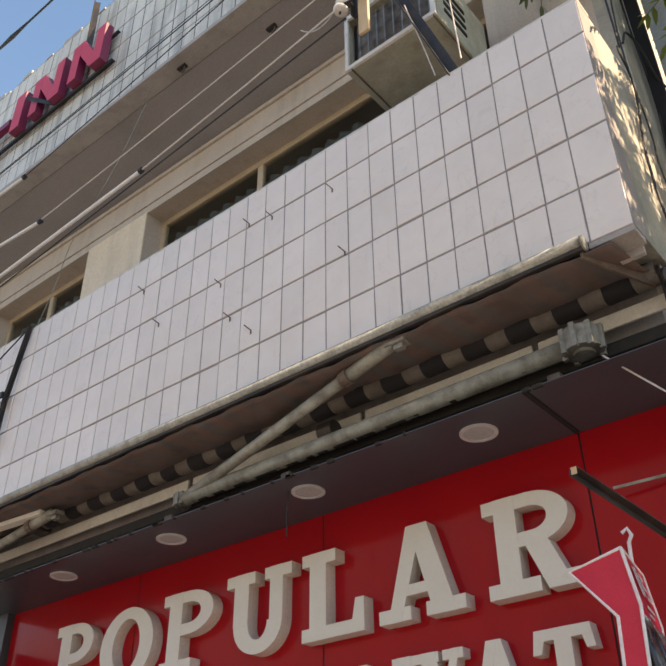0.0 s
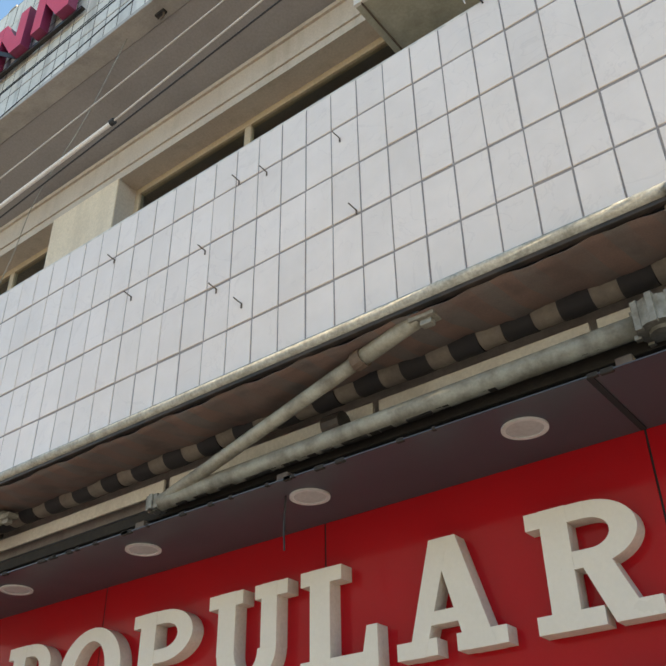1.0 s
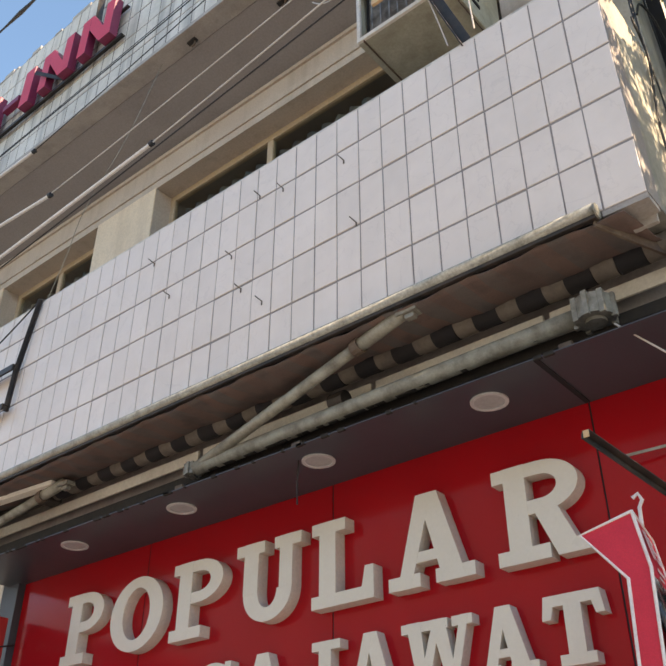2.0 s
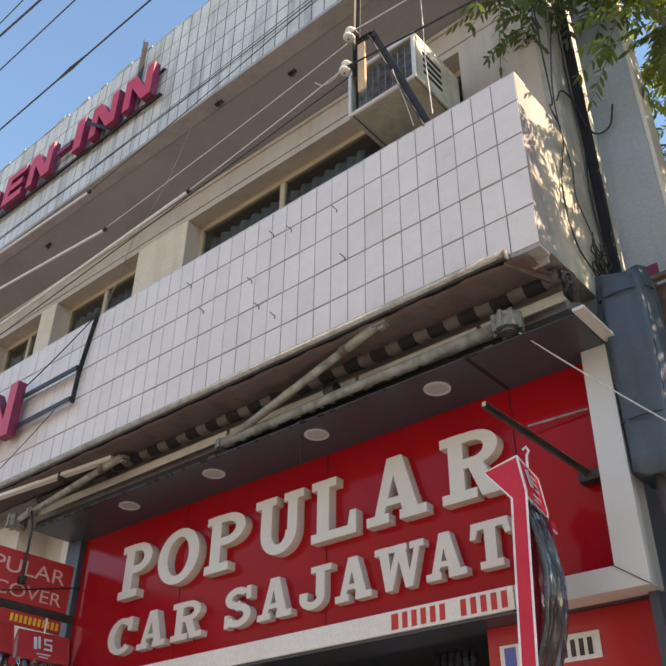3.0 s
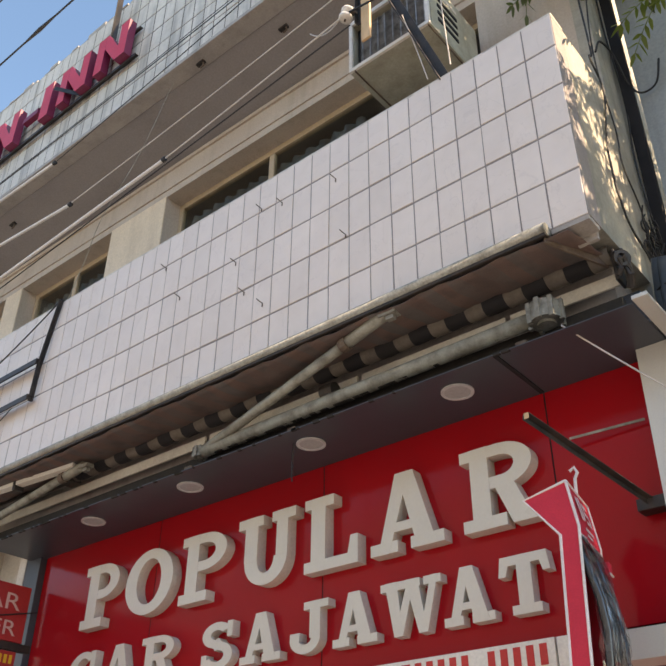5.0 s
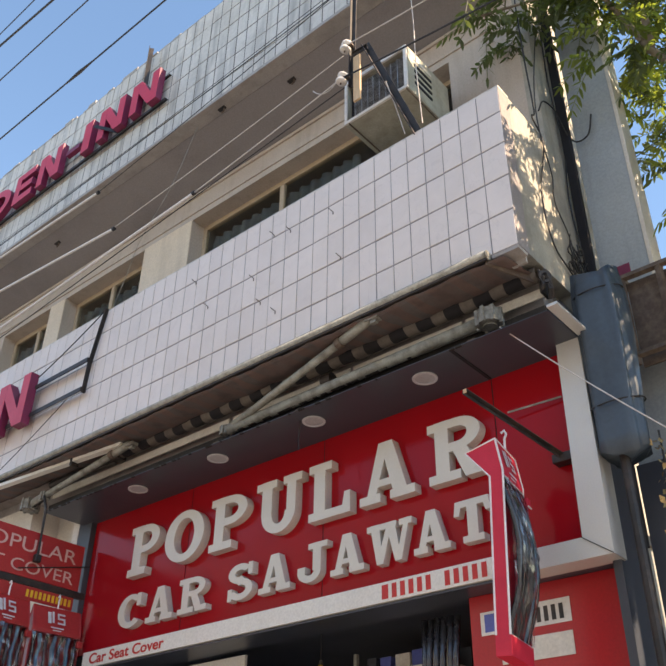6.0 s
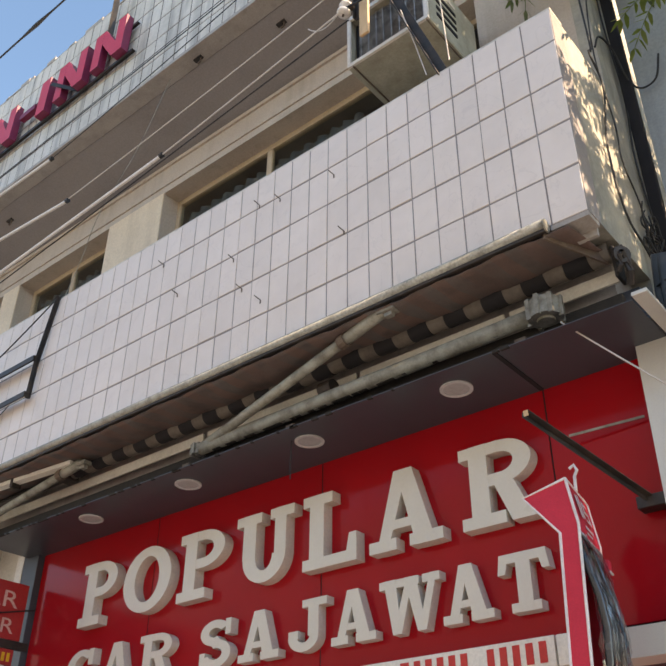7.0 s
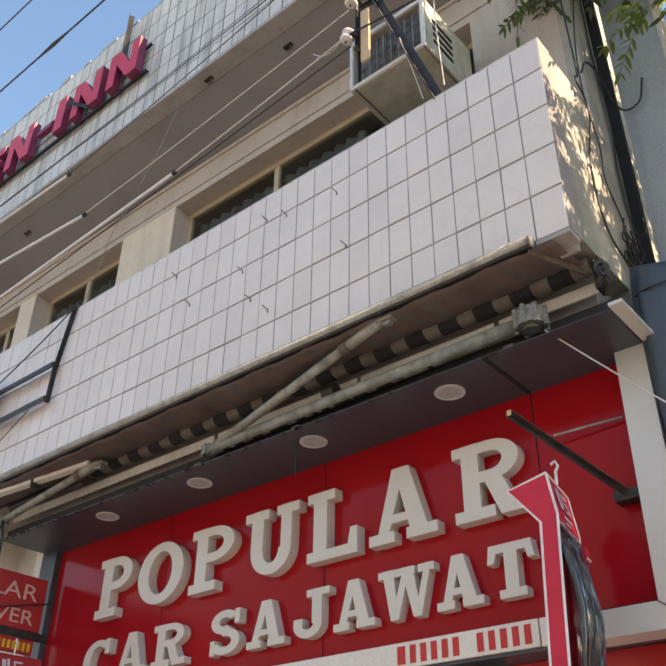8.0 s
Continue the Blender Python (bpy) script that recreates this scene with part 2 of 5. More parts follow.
# ---------------------------------------------------------------- building helpers
def link(name, bm, material, parent=None, label="", smooth=False):
    me = bpy.data.meshes.new(name)
    bmesh.ops.recalc_face_normals(bm, faces=bm.faces[:])
    bm.to_mesh(me)
    bm.free()
    for m in material if isinstance(material, (list, tuple)) else (material,):
        me.materials.append(m)
    if smooth:
        me.polygons.foreach_set("use_smooth", [True] * len(me.polygons))
    ob = new(name, me)
    if parent:
        ob.parent = parent
    if label:
        ob["label"] = label
    return ob


def part(name, bm, material, parent, label="", smooth=False):
    return link(name, bm, material, parent, label, smooth)


def thing(name, label, category, group="", at=(0, 0, 0), kind=""):
    ob = new(name)
    ob.location = at
    ob.empty_display_size = 0.1
    return tagged(ob, label, category, group, kind)


def box(bm, x0, x1, y0, y1, z0, z1, bevel=0.0, mi=0):
    vs = [bm.verts.new((x, y, z)) for x in (x0, x1) for y in (y0, y1) for z in (z0, z1)]
    fs = [bm.faces.new([vs[i] for i in q]) for q in
          ((0, 1, 3, 2), (4, 6, 7, 5), (0, 4, 5, 1), (2, 3, 7, 6), (0, 2, 6, 4), (1, 5, 7, 3))]
    for f in fs:
        f.material_index = mi
    if bevel:
        edges = list({e for f in fs for e in f.edges})
        bmesh.ops.bevel(bm, geom=edges, offset=bevel, segments=2, profile=0.5, affect="EDGES")
    return fs


def boxes(*args, bevel=0.0):
    bm = bmesh.new()
    for a in args:
        box(bm, *a, bevel=bevel)
    return bm


def prism(bm, pts, y0, y1):
    """An outline in x and z, carried from y0 to y1; front faces carry material 0, the rest material 1."""
    a = [bm.verts.new((x, y0, z)) for x, z in pts]
    b = [bm.verts.new((x, y1, z)) for x, z in pts]
    bm.faces.new(a).material_index = 0
    bm.faces.new(b[::-1]).material_index = 1
    n = len(pts)
    for i in range(n):
        bm.faces.new((a[i], b[i], b[(i + 1) % n], a[(i + 1) % n])).material_index = 1


def sweep(bm, pts, r, seg=8, cap=True, radii=None):
    """A round tube along points."""
    pts = [Vector(p) for p in pts]
    rings = []
    up = Vector((0.13, 0.21, 0.97))
    for i, p in enumerate(pts):
        d = (pts[min(i + 1, len(pts) - 1)] - pts[max(i - 1, 0)]).normalized()
        s = d.cross(up)
        if s.length < 1e-3:
            s = d.cross(Vector((1, 0, 0)))
        s.normalize()
        u = s.cross(d)
        rr = radii[i] if radii else r
        rings.append([bm.verts.new(p + s * (math.cos(a) * rr) + u * (math.sin(a) * rr))
                      for a in (2 * math.pi * k / seg for k in range(seg))])
    for a, b in zip(rings, rings[1:]):
        for k in range(seg):
            bm.faces.new((a[k], a[(k + 1) % seg], b[(k + 1) % seg], b[k]))
    if cap:
        bm.faces.new(rings[0][::-1])
        bm.faces.new(rings[-1])


def tube(pts, r, seg=8, radii=None):
    bm = bmesh.new()
    sweep(bm, pts, r, seg, radii=radii)
    return bm


def beam(bm, p0, p1, w, h, roll=(0, 0, 1)):
    """A rectangular bar from p0 to p1."""
    p0, p1 = Vector(p0), Vector(p1)
    d = (p1 - p0).normalized()
    s = d.cross(Vector(roll)).normalized() * (w / 2)
    u = s.cross(d).normalized() * (h / 2)
    a = [bm.verts.new(p0 + i * s + j * u) for i, j in ((-1, -1), (1, -1), (1, 1), (-1, 1))]
    b = [bm.verts.new(p1 + i * s + j * u) for i, j in ((-1, -1), (1, -1), (1, 1), (-1, 1))]
    bm.faces.new(a[::-1])
    bm.faces.new(b)
    for i in range(4):
        bm.faces.new((a[i], a[(i + 1) % 4], b[(i + 1) % 4], b[i]))


def bar(p0, p1, w, h, roll=(0, 0, 1)):
    bm = bmesh.new()
    beam(bm, p0, p1, w, h, roll)
    return bm


def angle_iron(p0, p1, w=0.04, t=0.005, roll=(0, 0, 1)):
    """Two thin flanges at a right angle."""
    bm = bmesh.new()
    d = (Vector(p1) - Vector(p0)).normalized()
    s = d.cross(Vector(roll)).normalized()
    u = s.cross(d).normalized()
    beam(bm, Vector(p0) + u * (w / 2), Vector(p1) + u * (w / 2), w, t, roll)
    beam(bm, Vector(p0) + s * (w / 2), Vector(p1) + s * (w / 2), t, w - 2 * t, roll)
    return bm


def disc(bm, c, r, axis, depth, seg=32, hole=0.0):
    """A flat round plate (or ring) about an axis."""
    c, ax = Vector(c), Vector(axis).normalized()
    s = ax.cross(Vector((0.3, 0.9, 0.2))).normalized()
    u = s.cross(ax)
    def ring(rad, d):
        return [bm.verts.new(c + ax * d + s * (math.cos(2 * math.pi * k / seg) * rad) + u * (math.sin(2 * math.pi * k / seg) * rad)) for k in range(seg)]
    o0, o1 = ring(r, 0), ring(r, depth)
    if hole:
        i0, i1 = ring(hole, 0), ring(hole, depth)
    for k in range(seg):
        j = (k + 1) % seg
        bm.faces.new((o0[k], o0[j], o1[j], o1[k]))
        if hole:
            bm.faces.new((i0[k], i1[k], i1[j], i0[j]))
            bm.faces.new((o0[k], i0[k], i0[j], o0[j]))
            bm.faces.new((o1[k], o1[j], i1[j], i1[k]))
    if not hole:
        bm.faces.new(o0[::-1])
        bm.faces.new(o1)


def sag(a, b, drop, n=14):
    a, b = Vector(a), Vector(b)
    return [a.lerp(b, k / n) - Vector((0, 0, drop * 4 * (k / n) * (1 - k / n))) for k in range(n + 1)]


def writing(name, text, size, m, material, parent, depth=0.002, width=None, label="", shear=0.0, bold=0.0):
    """Text of the built-in font as a mesh, its left foot at the pose m."""
    cu = bpy.data.curves.new(name, "FONT")
    cu.body, cu.size, cu.extrude, cu.shear, cu.offset = text, size, depth, shear, bold
    ob = bpy.data.objects.new(name, cu)
    me = bpy.data.meshes.new_from_object(ob)
    bpy.data.objects.remove(ob)
    if width:
        xs = [v.co.x for v in me.vertices]
        k, x0 = width / (max(xs) - min(xs)), min(xs)
        for v in me.vertices:
            v.co.x = (v.co.x - x0) * k
    me.transform(m)
    me.materials.clear()
    me.materials.append(material)
    me.name = name
    ob = new(name, me)
    ob.parent = parent
    if label:
        ob["label"] = label
    return ob
# ---------------------------------------------------------------- ground
tagged(link("ground", boxes((-400, 400, -400, 400, -0.3, 0.0)), ASPHALT), "grey worn asphalt street", "ground", kind="structure")
tagged(link("pavement", boxes((-14, 4, -1.2, 0.7, 0.0, 0.14), bevel=0.01), PAVING), "dusty concrete pavement before the shop", "pavement", kind="structure")

# ---------------------------------------------------------------- main structure
XE = -1.0
PITCH_X, PITCH_Z = 0.152, 0.2894


def wall_main():
    bm = bmesh.new()
    y0, y1 = 0.70, 0.95
    XE = -1.1
    holes = [(-8.92, -7.83), (-7.52, -5.97), (-5.16, -1.77)]
    zs, zh = 5.15, 7.05
    box(bm, -14, XE, y0, y1, 3.95, zs)
    box(bm, -14, XE, y0, y1, zh, 7.66)
    xs = [-14] + [v for h in holes for v in h] + [XE]
    for a, b in zip(xs[::2], xs[1::2]):
        box(bm, a, b, y0, y1, zs, zh)
    box(bm, -14, XE, y0 - 0.014, y0, 7.13, 7.19)
    box(bm, -14, XE, y0 - 0.02, y0, 7.37, 7.41)
    return bm


tagged(link("wall_main", wall_main(), PLASTER), "cream plastered upper floor wall with window openings", "wall", kind="structure")
for a, b in ((-7.83, -7.52), (-5.97, -5.16)):
    tagged(link("pier_facing", boxes((a, b, 0.69, 0.70, 5.15, 7.05)), PIER), "light cream painted pier between the windows", "wall", kind="structure")
tagged(link("wall_side", boxes((XE - 0.1, XE, 0.141, 0.70, 4.16, 5.56), (XE - 0.1, XE, 0.70, 0.93, 2.42, 9.3), (XE - 0.1, XE - 0.004, 0.88, 0.93, 0, 2.42), (XE - 0.1, XE - 0.02, 0.93, 1.75, 0, 9.3)), SIDE),
       "stained cream plaster side wall with peeling paint", "wall", kind="structure")
tagged(link("floor_slab", boxes((-14, XE - 0.1, 0.14, 2.3, 4.16, 4.30), (-14, XE - 0.1, 0.46, 2.3, 3.98, 4.16)), LIP), "grey concrete balcony slab", "slab", kind="structure")
tagged(link("wall_back", boxes((-14, XE - 0.1, 2.3, 2.4, 2.66, 9.3), (XE - 0.1, XE, 1.75, 2.4, 2.66, 9.3), (-14, -13.9, 0.95, 2.3, 2.66, 9.3), (-14, XE - 0.1, 4.9, 5.0, 0, 2.6), (XE - 0.1, XE, 1.75, 5.0, 0, 2.6), (-14, -13.9, 0.86, 4.9, 0, 2.6), (-14, XE, 0.87, 5.0, 2.6, 2.66)), ROOM), "plain rear walls of the building", "wall", kind="structure")
tagged(link("room_partition", boxes((-13.9, XE - 0.2, 2.2, 2.29, 4.30, 7.66)), ROOM), "dim room wall behind the windows", "wall", kind="structure")
def tapered_soffit():
    """The cantilever slab, thicker towards the wall."""
    bm = bmesh.new()
    box(bm, -14, XE - 0.1, 0.95, 2.3, 7.66, 7.84)
    sec = [(0.162, 7.605), (0.699, 7.43), (0.699, 7.84), (0.162, 7.84)]
    ends = [[bm.verts.new((x, y, z)) for y, z in sec] for x in (-14, XE - 0.003)]
    bm.faces.new(ends[0])
    bm.faces.new(ends[1][::-1])
    for i in range(4):
        j = (i + 1) % 4
        bm.faces.new((ends[0][i], ends[0][j], ends[1][j], ends[1][i]))
    return bm


tagged(link("upper_soffit", tapered_soffit(), CONCRETE), "grey-brown painted underside of the upper balcony", "ceiling", kind="structure")
tagged(link("roof", boxes((-14, XE - 0.1, 0.2, 2.3, 8.8, 9.0)), LIP), "flat concrete roof", "roof", kind="structure")


# parapet with its tiles is completed at the end of the file
parapet = thing("wall_parapet", "parapet clad in pale pinkish rectangular tiles", "wall", kind="structure")
part("backing", boxes((-13.0, XE, 0.0038, 0.14, 4.16, 5.56)), GROUT, parapet)
part("coping", boxes((-13.0, XE + 0.002, 0.002, 0.142, 5.56, 5.575)), TILE_OLD, parapet)
part("broken_edge", boxes((-1.19, XE - 0.003, 0.004, 0.12, 4.135, 4.16), (-1.12, XE - 0.02, 0.12, 0.141, 4.10, 4.158)), LIP, parapet, "chipped raw concrete edge")
upper = thing("wall_upper", "weathered tiled parapet of the top floor", "wall", kind="structure")
part("backing", boxes((-14.0, XE, 0.0038, 0.16, 7.645, 9.32)), DARK_GROUT, upper)
part("lip", boxes((-14.0, XE, -0.008, 0.16, 7.60, 7.645), bevel=0.006), LIP, upper, "grey concrete lip under the tiles")


def rough_top():
    bm = bmesh.new()
    random.seed(4)
    x = -14.0
    while x < XE - 0.05:
        w = random.uniform(0.05, 0.3)
        box(bm, x, min(x + w, XE), random.uniform(-0.01, 0.02), 0.17, 9.32, 9.32 + random.uniform(0.015, 0.06))
        x += w
    return bm


part("coping", rough_top(), LIP, upper, "crumbling mortar coping")


# ---------------------------------------------------------------- windows
def window(x0, x1, mullions, name):
    w = thing(name, "tan framed sliding window with dark curtains behind", "window", kind="structure")
    y0, y1, zs, zh = 0.87, 0.92, 5.15, 7.05
    part("window_frame", boxes((x0, x0 + 0.05, y0, y1, zs, zh), (x1 - 0.05, x1, y0, y1, zs, zh), (x0 + 0.05, x1 - 0.05, y0, y1, zh - 0.06, zh),
                               (x0 + 0.05, x1 - 0.05, y0, y1, zs, zs + 0.05), bevel=0.004), WINDOW_WOOD, w)
    xs = [x0 + 0.05] + mullions + [x1 - 0.05]
    for m in mullions:
        part("mullion", boxes((m - 0.03, m + 0.03, y0 + 0.003, y1 - 0.003, zs + 0.05, zh - 0.06), bevel=0.004), WINDOW_WOOD, w)
    for a, b in zip(xs, xs[1:]):
        p = part("pane", boxes((a, b, 0.892, 0.897, zs + 0.05, zh - 0.06)), GLASS, w)
        p.visible_shadow = False


window(-5.16, -1.77, [-3.96, -2.62], "window_1")
window(-7.52, -5.97, [-6.78], "window_2")
window(-8.92, -7.83, [-8.35], "window_3")


def curtain(x0, x1, seed):
    random.seed(seed)
    bm = bmesh.new()
    n = int((x1 - x0) / 0.02)
    rows = []
    ph = random.uniform(0, 6)
    for z in (5.2, 5.8, 6.4, 6.90):
        rows.append([bm.verts.new((x0 + (x1 - x0) * i / n, 0.965 + 0.022 * math.sin(i * 0.9 + ph + 0.6 * math.sin(i * 0.13)) + 0.006 * math.sin(i * 2.3 + z), z)) for i in range(n + 1)])
    for a, b in zip(rows, rows[1:]):
        for i in range(n):
            bm.faces.new((a[i], a[i + 1], b[i + 1], b[i]))
    ob = link("curtain", bm, CURTAIN, smooth=True)
    so = ob.modifiers.new("cloth", "SOLIDIFY")
    so.thickness = 0.003
    return tagged(ob, "dark grey pleated curtain hanging behind the glass", "curtain", "window curtains")


curtain(-5.1, -3.0, 1)
curtain(-7.45, -6.1, 2)
curtain(-8.9, -7.9, 3)

# ---------------------------------------------------------------- shop ceiling, fascia and red sign
ceil = thing("shop_soffit", "dark grey panelled soffit over the shop sign", "ceiling", kind="structure")
JOINTS = [-6.05, -1.617, -0.93]
for a, b in zip(JOINTS, JOINTS[1:]):
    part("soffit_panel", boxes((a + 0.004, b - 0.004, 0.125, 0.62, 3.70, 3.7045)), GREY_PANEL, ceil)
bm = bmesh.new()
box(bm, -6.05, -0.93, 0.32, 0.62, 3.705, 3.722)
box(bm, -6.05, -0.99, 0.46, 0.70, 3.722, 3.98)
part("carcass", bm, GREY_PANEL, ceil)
part("joint", boxes((-1.628, -1.606, 0.13, 0.60, 3.694, 3.702)), DARK, ceil)
random.seed(12)
bm = bmesh.new()
for k in range(45):
    gx = random.uniform(-6.0, -1.5)
    gr = random.uniform(0.004, 0.013)
    box(bm, gx - gr * 1.8, gx + gr * 1.8, 0.124, 0.14, 3.70 - gr * 0.5, 3.712, bevel=gr * 0.2)
tagged(part("grime", bm, GRIME, ceil, "clots of dusty grime along the edge"), kind="stuff")
part("edge_board", boxes((-0.925, -0.855, 0.10, 0.60, 3.702, 3.722), bevel=0.003), SILVER, ceil, "silver edge board")

sign = thing("shop_sign", "glossy red sign board with raised cream slab letters", "sign")
part("backing", boxes((-6.0, -0.96, 0.625, 0.69, 2.38, 3.72)), DARK, sign)
RX = [-5.9, -4.55, -3.08, -1.617, -1.09]
for a, b in zip(RX, RX[1:]):
    part("red_panel", boxes((a + 0.004, b - 0.004, 0.61, 0.625, 2.50, 3.70), bevel=0.002), RED, sign)
for j in RX[1:-1]:
    part("joint", boxes((j - 0.004, j + 0.004, 0.6135, 0.6245, 2.50, 3.70)), DARK, sign)
bm = bmesh.new()
prism(bm, [(-1.095, 2.465), (-0.930, 2.345), (-0.930, 3.699), (-1.080, 3.699)], 0.50, 0.66)
part("frame_upright", bm, [SILVER, SILVER], sign, "brushed silver frame")
bm = bmesh.new()
prism(bm, [(-1.60, 2.345), (-0.934, 2.345), (-1.099, 2.465), (-1.60, 2.465)], 0.50, 0.66)
part("frame_rail", bm, [SILVER, SILVER], sign, "brushed silver frame")
part("mitre", bar((-1.097, 0.4985, 2.464), (-0.932, 0.4985, 2.346), 0.004, 0.010, (0, 1, 0)), DARK, sign)
base = part("base_strip", boxes((-5.70, -1.700, 0.555, 0.66, 2.37, 2.498), bevel=0.003), WHITE_STRIP, sign, "cream white lower strip")
part("base_strip", boxes((-1.686, -1.604, 0.545, 0.66, 2.365, 2.494), bevel=0.003), WHITE_STRIP, sign, "cream white lower strip")
part("soffit_return", boxes((-5.9, -0.96, 0.57, 0.86, 2.352, 2.366)), GREY_PANEL, sign)
part("end_panel", boxes((-6.10, -5.905, 0.56, 0.66, 2.0, 3.72), bevel=0.003), GREY_PANEL, sign, "dark grey end panel")


def arc(cx, cz, rx, rz, tx, tz, a0, a1, n=22):
    o = [(cx + rx * math.cos(radians(a0 + (a1 - a0) * i / n)), cz + rz * math.sin(radians(a0 + (a1 - a0) * i / n))) for i in range(n + 1)]
    q = [(cx + (rx - tx) * math.cos(radians(a0 + (a1 - a0) * i / n)), cz + (rz - tz) * math.sin(radians(a0 + (a1 - a0) * i / n))) for i in range(n + 1)]
    return o + q[::-1]


def strokes(ch, W, H, t, s):
    """Outlines of the strokes of a bold slab letter of width W and height H; t: stem, s: slab."""
    R = lambda a, b, c, d: [(a, c), (b, c), (b, d), (a, d)]
    e = 0.13 * W
    if ch in "PR":
        bw = 0.56 * H if ch == "P" else 0.54 * H
        out = [R(e, e + t, 0, H), R(0, 0.62 * W if ch == "P" else 0.55 * W, 0, s), R(0, e + 0.01, H - s, H),
               R(e + t - 0.002, 0.52 * W, H - s, H), R(e + t - 0.002, 0.52 * W, H - bw, H - bw + s),
               arc(0.52 * W, H - bw / 2, (0.48 if ch == "P" else 0.40) * W, bw / 2, t * 0.95, s, -90, 90)]
        if ch == "R":
            out += [[(0.40 * W, H - bw + s * 0.6), (0.40 * W + t * 1.05, H - bw + s * 0.6), (0.80 * W + t * 0.35, 0), (0.80 * W - t * 0.75, 0)], R(0.68 * W, W, 0, s)]
        return out
    if ch == "O":
        return [arc(W / 2, H / 2, W / 2, H / 2, t * 1.1, s * 1.05, -90, 90), arc(W / 2, H / 2, W / 2, H / 2, t * 1.1, s * 1.05, 90, 270)]
    if ch == "U":
        return [R(e, e + t, 0.36 * H, H), R(W - e - t * 0.85, W - e, 0.36 * H, H), R(0, e + t + 0.09 * W, H - s, H), R(W - e - t - 0.05 * W, W, H - s, H),
                arc(W / 2, 0.37 * H, W / 2 - e, 0.37 * H, t, s * 1.15, 180, 360)]
    if ch == "L":
        return [R(e, e + t, 0, H), R(0, e + t + 0.16 * W, H - s, H), R(0, W, 0, s), [(W - 0.12 * W - s * 0.4, s - 0.002), (W, s - 0.002), (W, 0.37 * H), (W - 0.13 * W, 0.37 * H)]]
    if ch == "A":
        return [[(0.11 * W, 0), (0.11 * W + t * 0.7, 0), (0.56 * W, H), (0.37 * W, H)], [(0.88 * W - t * 1.05, 0), (0.90 * W, 0), (0.62 * W, H), (0.40 * W, H)],
                R(0.28 * W, 0.72 * W, 0.25 * H, 0.25 * H + s * 0.8), R(0, 0.38 * W, 0, s), R(0.56 * W, W, 0, s)]
    if ch == "C":
        return [arc(0.54 * W, H / 2, 0.54 * W, H / 2, t * 1.1, s, 48, 318), R(0.78 * W, 0.95 * W, 0.62 * H, 0.99 * H)]
    if ch == "S":
        return [arc(0.48 * W, 0.73 * H, 0.45 * W, 0.27 * H, t * 0.95, s * 1.1, 25, 275), arc(0.51 * W, 0.29 * H, 0.48 * W, 0.29 * H, t * 0.95, s * 1.1, -165, 100),
                [(0.30 * W, 0.58 * H), (0.55 * W, 0.66 * H), (0.75 * W, 0.48 * H), (0.45 * W, 0.40 * H)],
                R(0.80 * W, 0.96 * W, 0.66 * H, 0.99 * H), R(0.03 * W, 0.19 * W, 0.01 * H, 0.34 * H)]
    if ch == "J":
        c = (0.52 * W + t) / 2
        return [R(0.52 * W, 0.52 * W + t, 0.29 * H, H), R(0.36 * W, W, H - s, H), arc(c, 0.29 * H, c, 0.29 * H, t * 0.85, s * 1.15, 180, 360), R(0, t * 0.95, 0.26 * H, 0.42 * H)]
    if ch == "W":
        return [[(0.08 * W, H), (0.08 * W + t, H), (0.36 * W, 0), (0.22 * W, 0)], [(0.22 * W, 0), (0.36 * W, 0), (0.53 * W, 0.8 * H), (0.44 * W, 0.9 * H)],
                [(0.42 * W, H), (0.42 * W + t, H), (0.76 * W, 0), (0.62 * W, 0)], [(0.64 * W, 0), (0.76 * W, 0), (0.95 * W, H), (0.84 * W, H)],
                R(0, 0.37 * W, H - s, H), R(0.35 * W, 0.66 * W, H - s, H), R(0.72 * W, W, H - s, H)]
    if ch == "T":
        return [R(W / 2 - t / 2, W / 2 + t / 2, 0, H), R(0.05 * W, 0.95 * W, H - s * 1.05, H), R(0.22 * W, 0.78 * W, 0, s),
                [(0, 0.66 * H), (0.14 * W, 0.66 * H), (0.2 * W, H - s * 0.9), (0.05 * W, H)], [(0.86 * W, 0.66 * H), (W, 0.66 * H), (0.95 * W, H), (0.80 * W, H - s * 0.9)]]
    return []


def slab_letter(ch, x0, x1, z0, z1, t, s, y0, y1):
    bm = bmesh.new()
    for i, poly in enumerate(strokes(ch, x1 - x0, z1 - z0, t, s)):
        k, cx, cz = 1 - 0.0022 * i, (x0 + x1) / 2, (z0 + z1) / 2
        prism(bm, [(cx + (x0 + x - cx) * k, cz + (z0 + z - cz) * k) for x, z in poly], y0 + 0.0004 * i, y1 + 0.0004 * i)
    part("letter", bm, [LETTER, LETTER_SIDE], sign, "raised cream acrylic letter " + ch)


for ch, a, b in (("P", -5.222, -4.845), ("O", -4.76, -4.285), ("P", -4.21, -3.80), ("U", -3.70, -3.23), ("L", -3.158, -2.77), ("A", -2.685, -2.215), ("R", -2.10, -1.655)):
    slab_letter(ch, a, b, 3.038, 3.470, 0.105, 0.062, 0.535, 0.612)
for ch, a, b in (("C", -5.283, -4.985), ("A", -4.917, -4.590), ("R", -4.526, -4.195), ("S", -3.972, -3.702), ("A", -3.642, -3.328), ("J", -3.259, -2.985), ("A", -2.955, -2.660),
                 ("W", -2.635, -2.262), ("A", -2.255, -1.975), ("T", -1.943, -1.672)):
    slab_letter(ch, a, b, 2.615, 2.888, 0.074, 0.042, 0.548, 0.612)

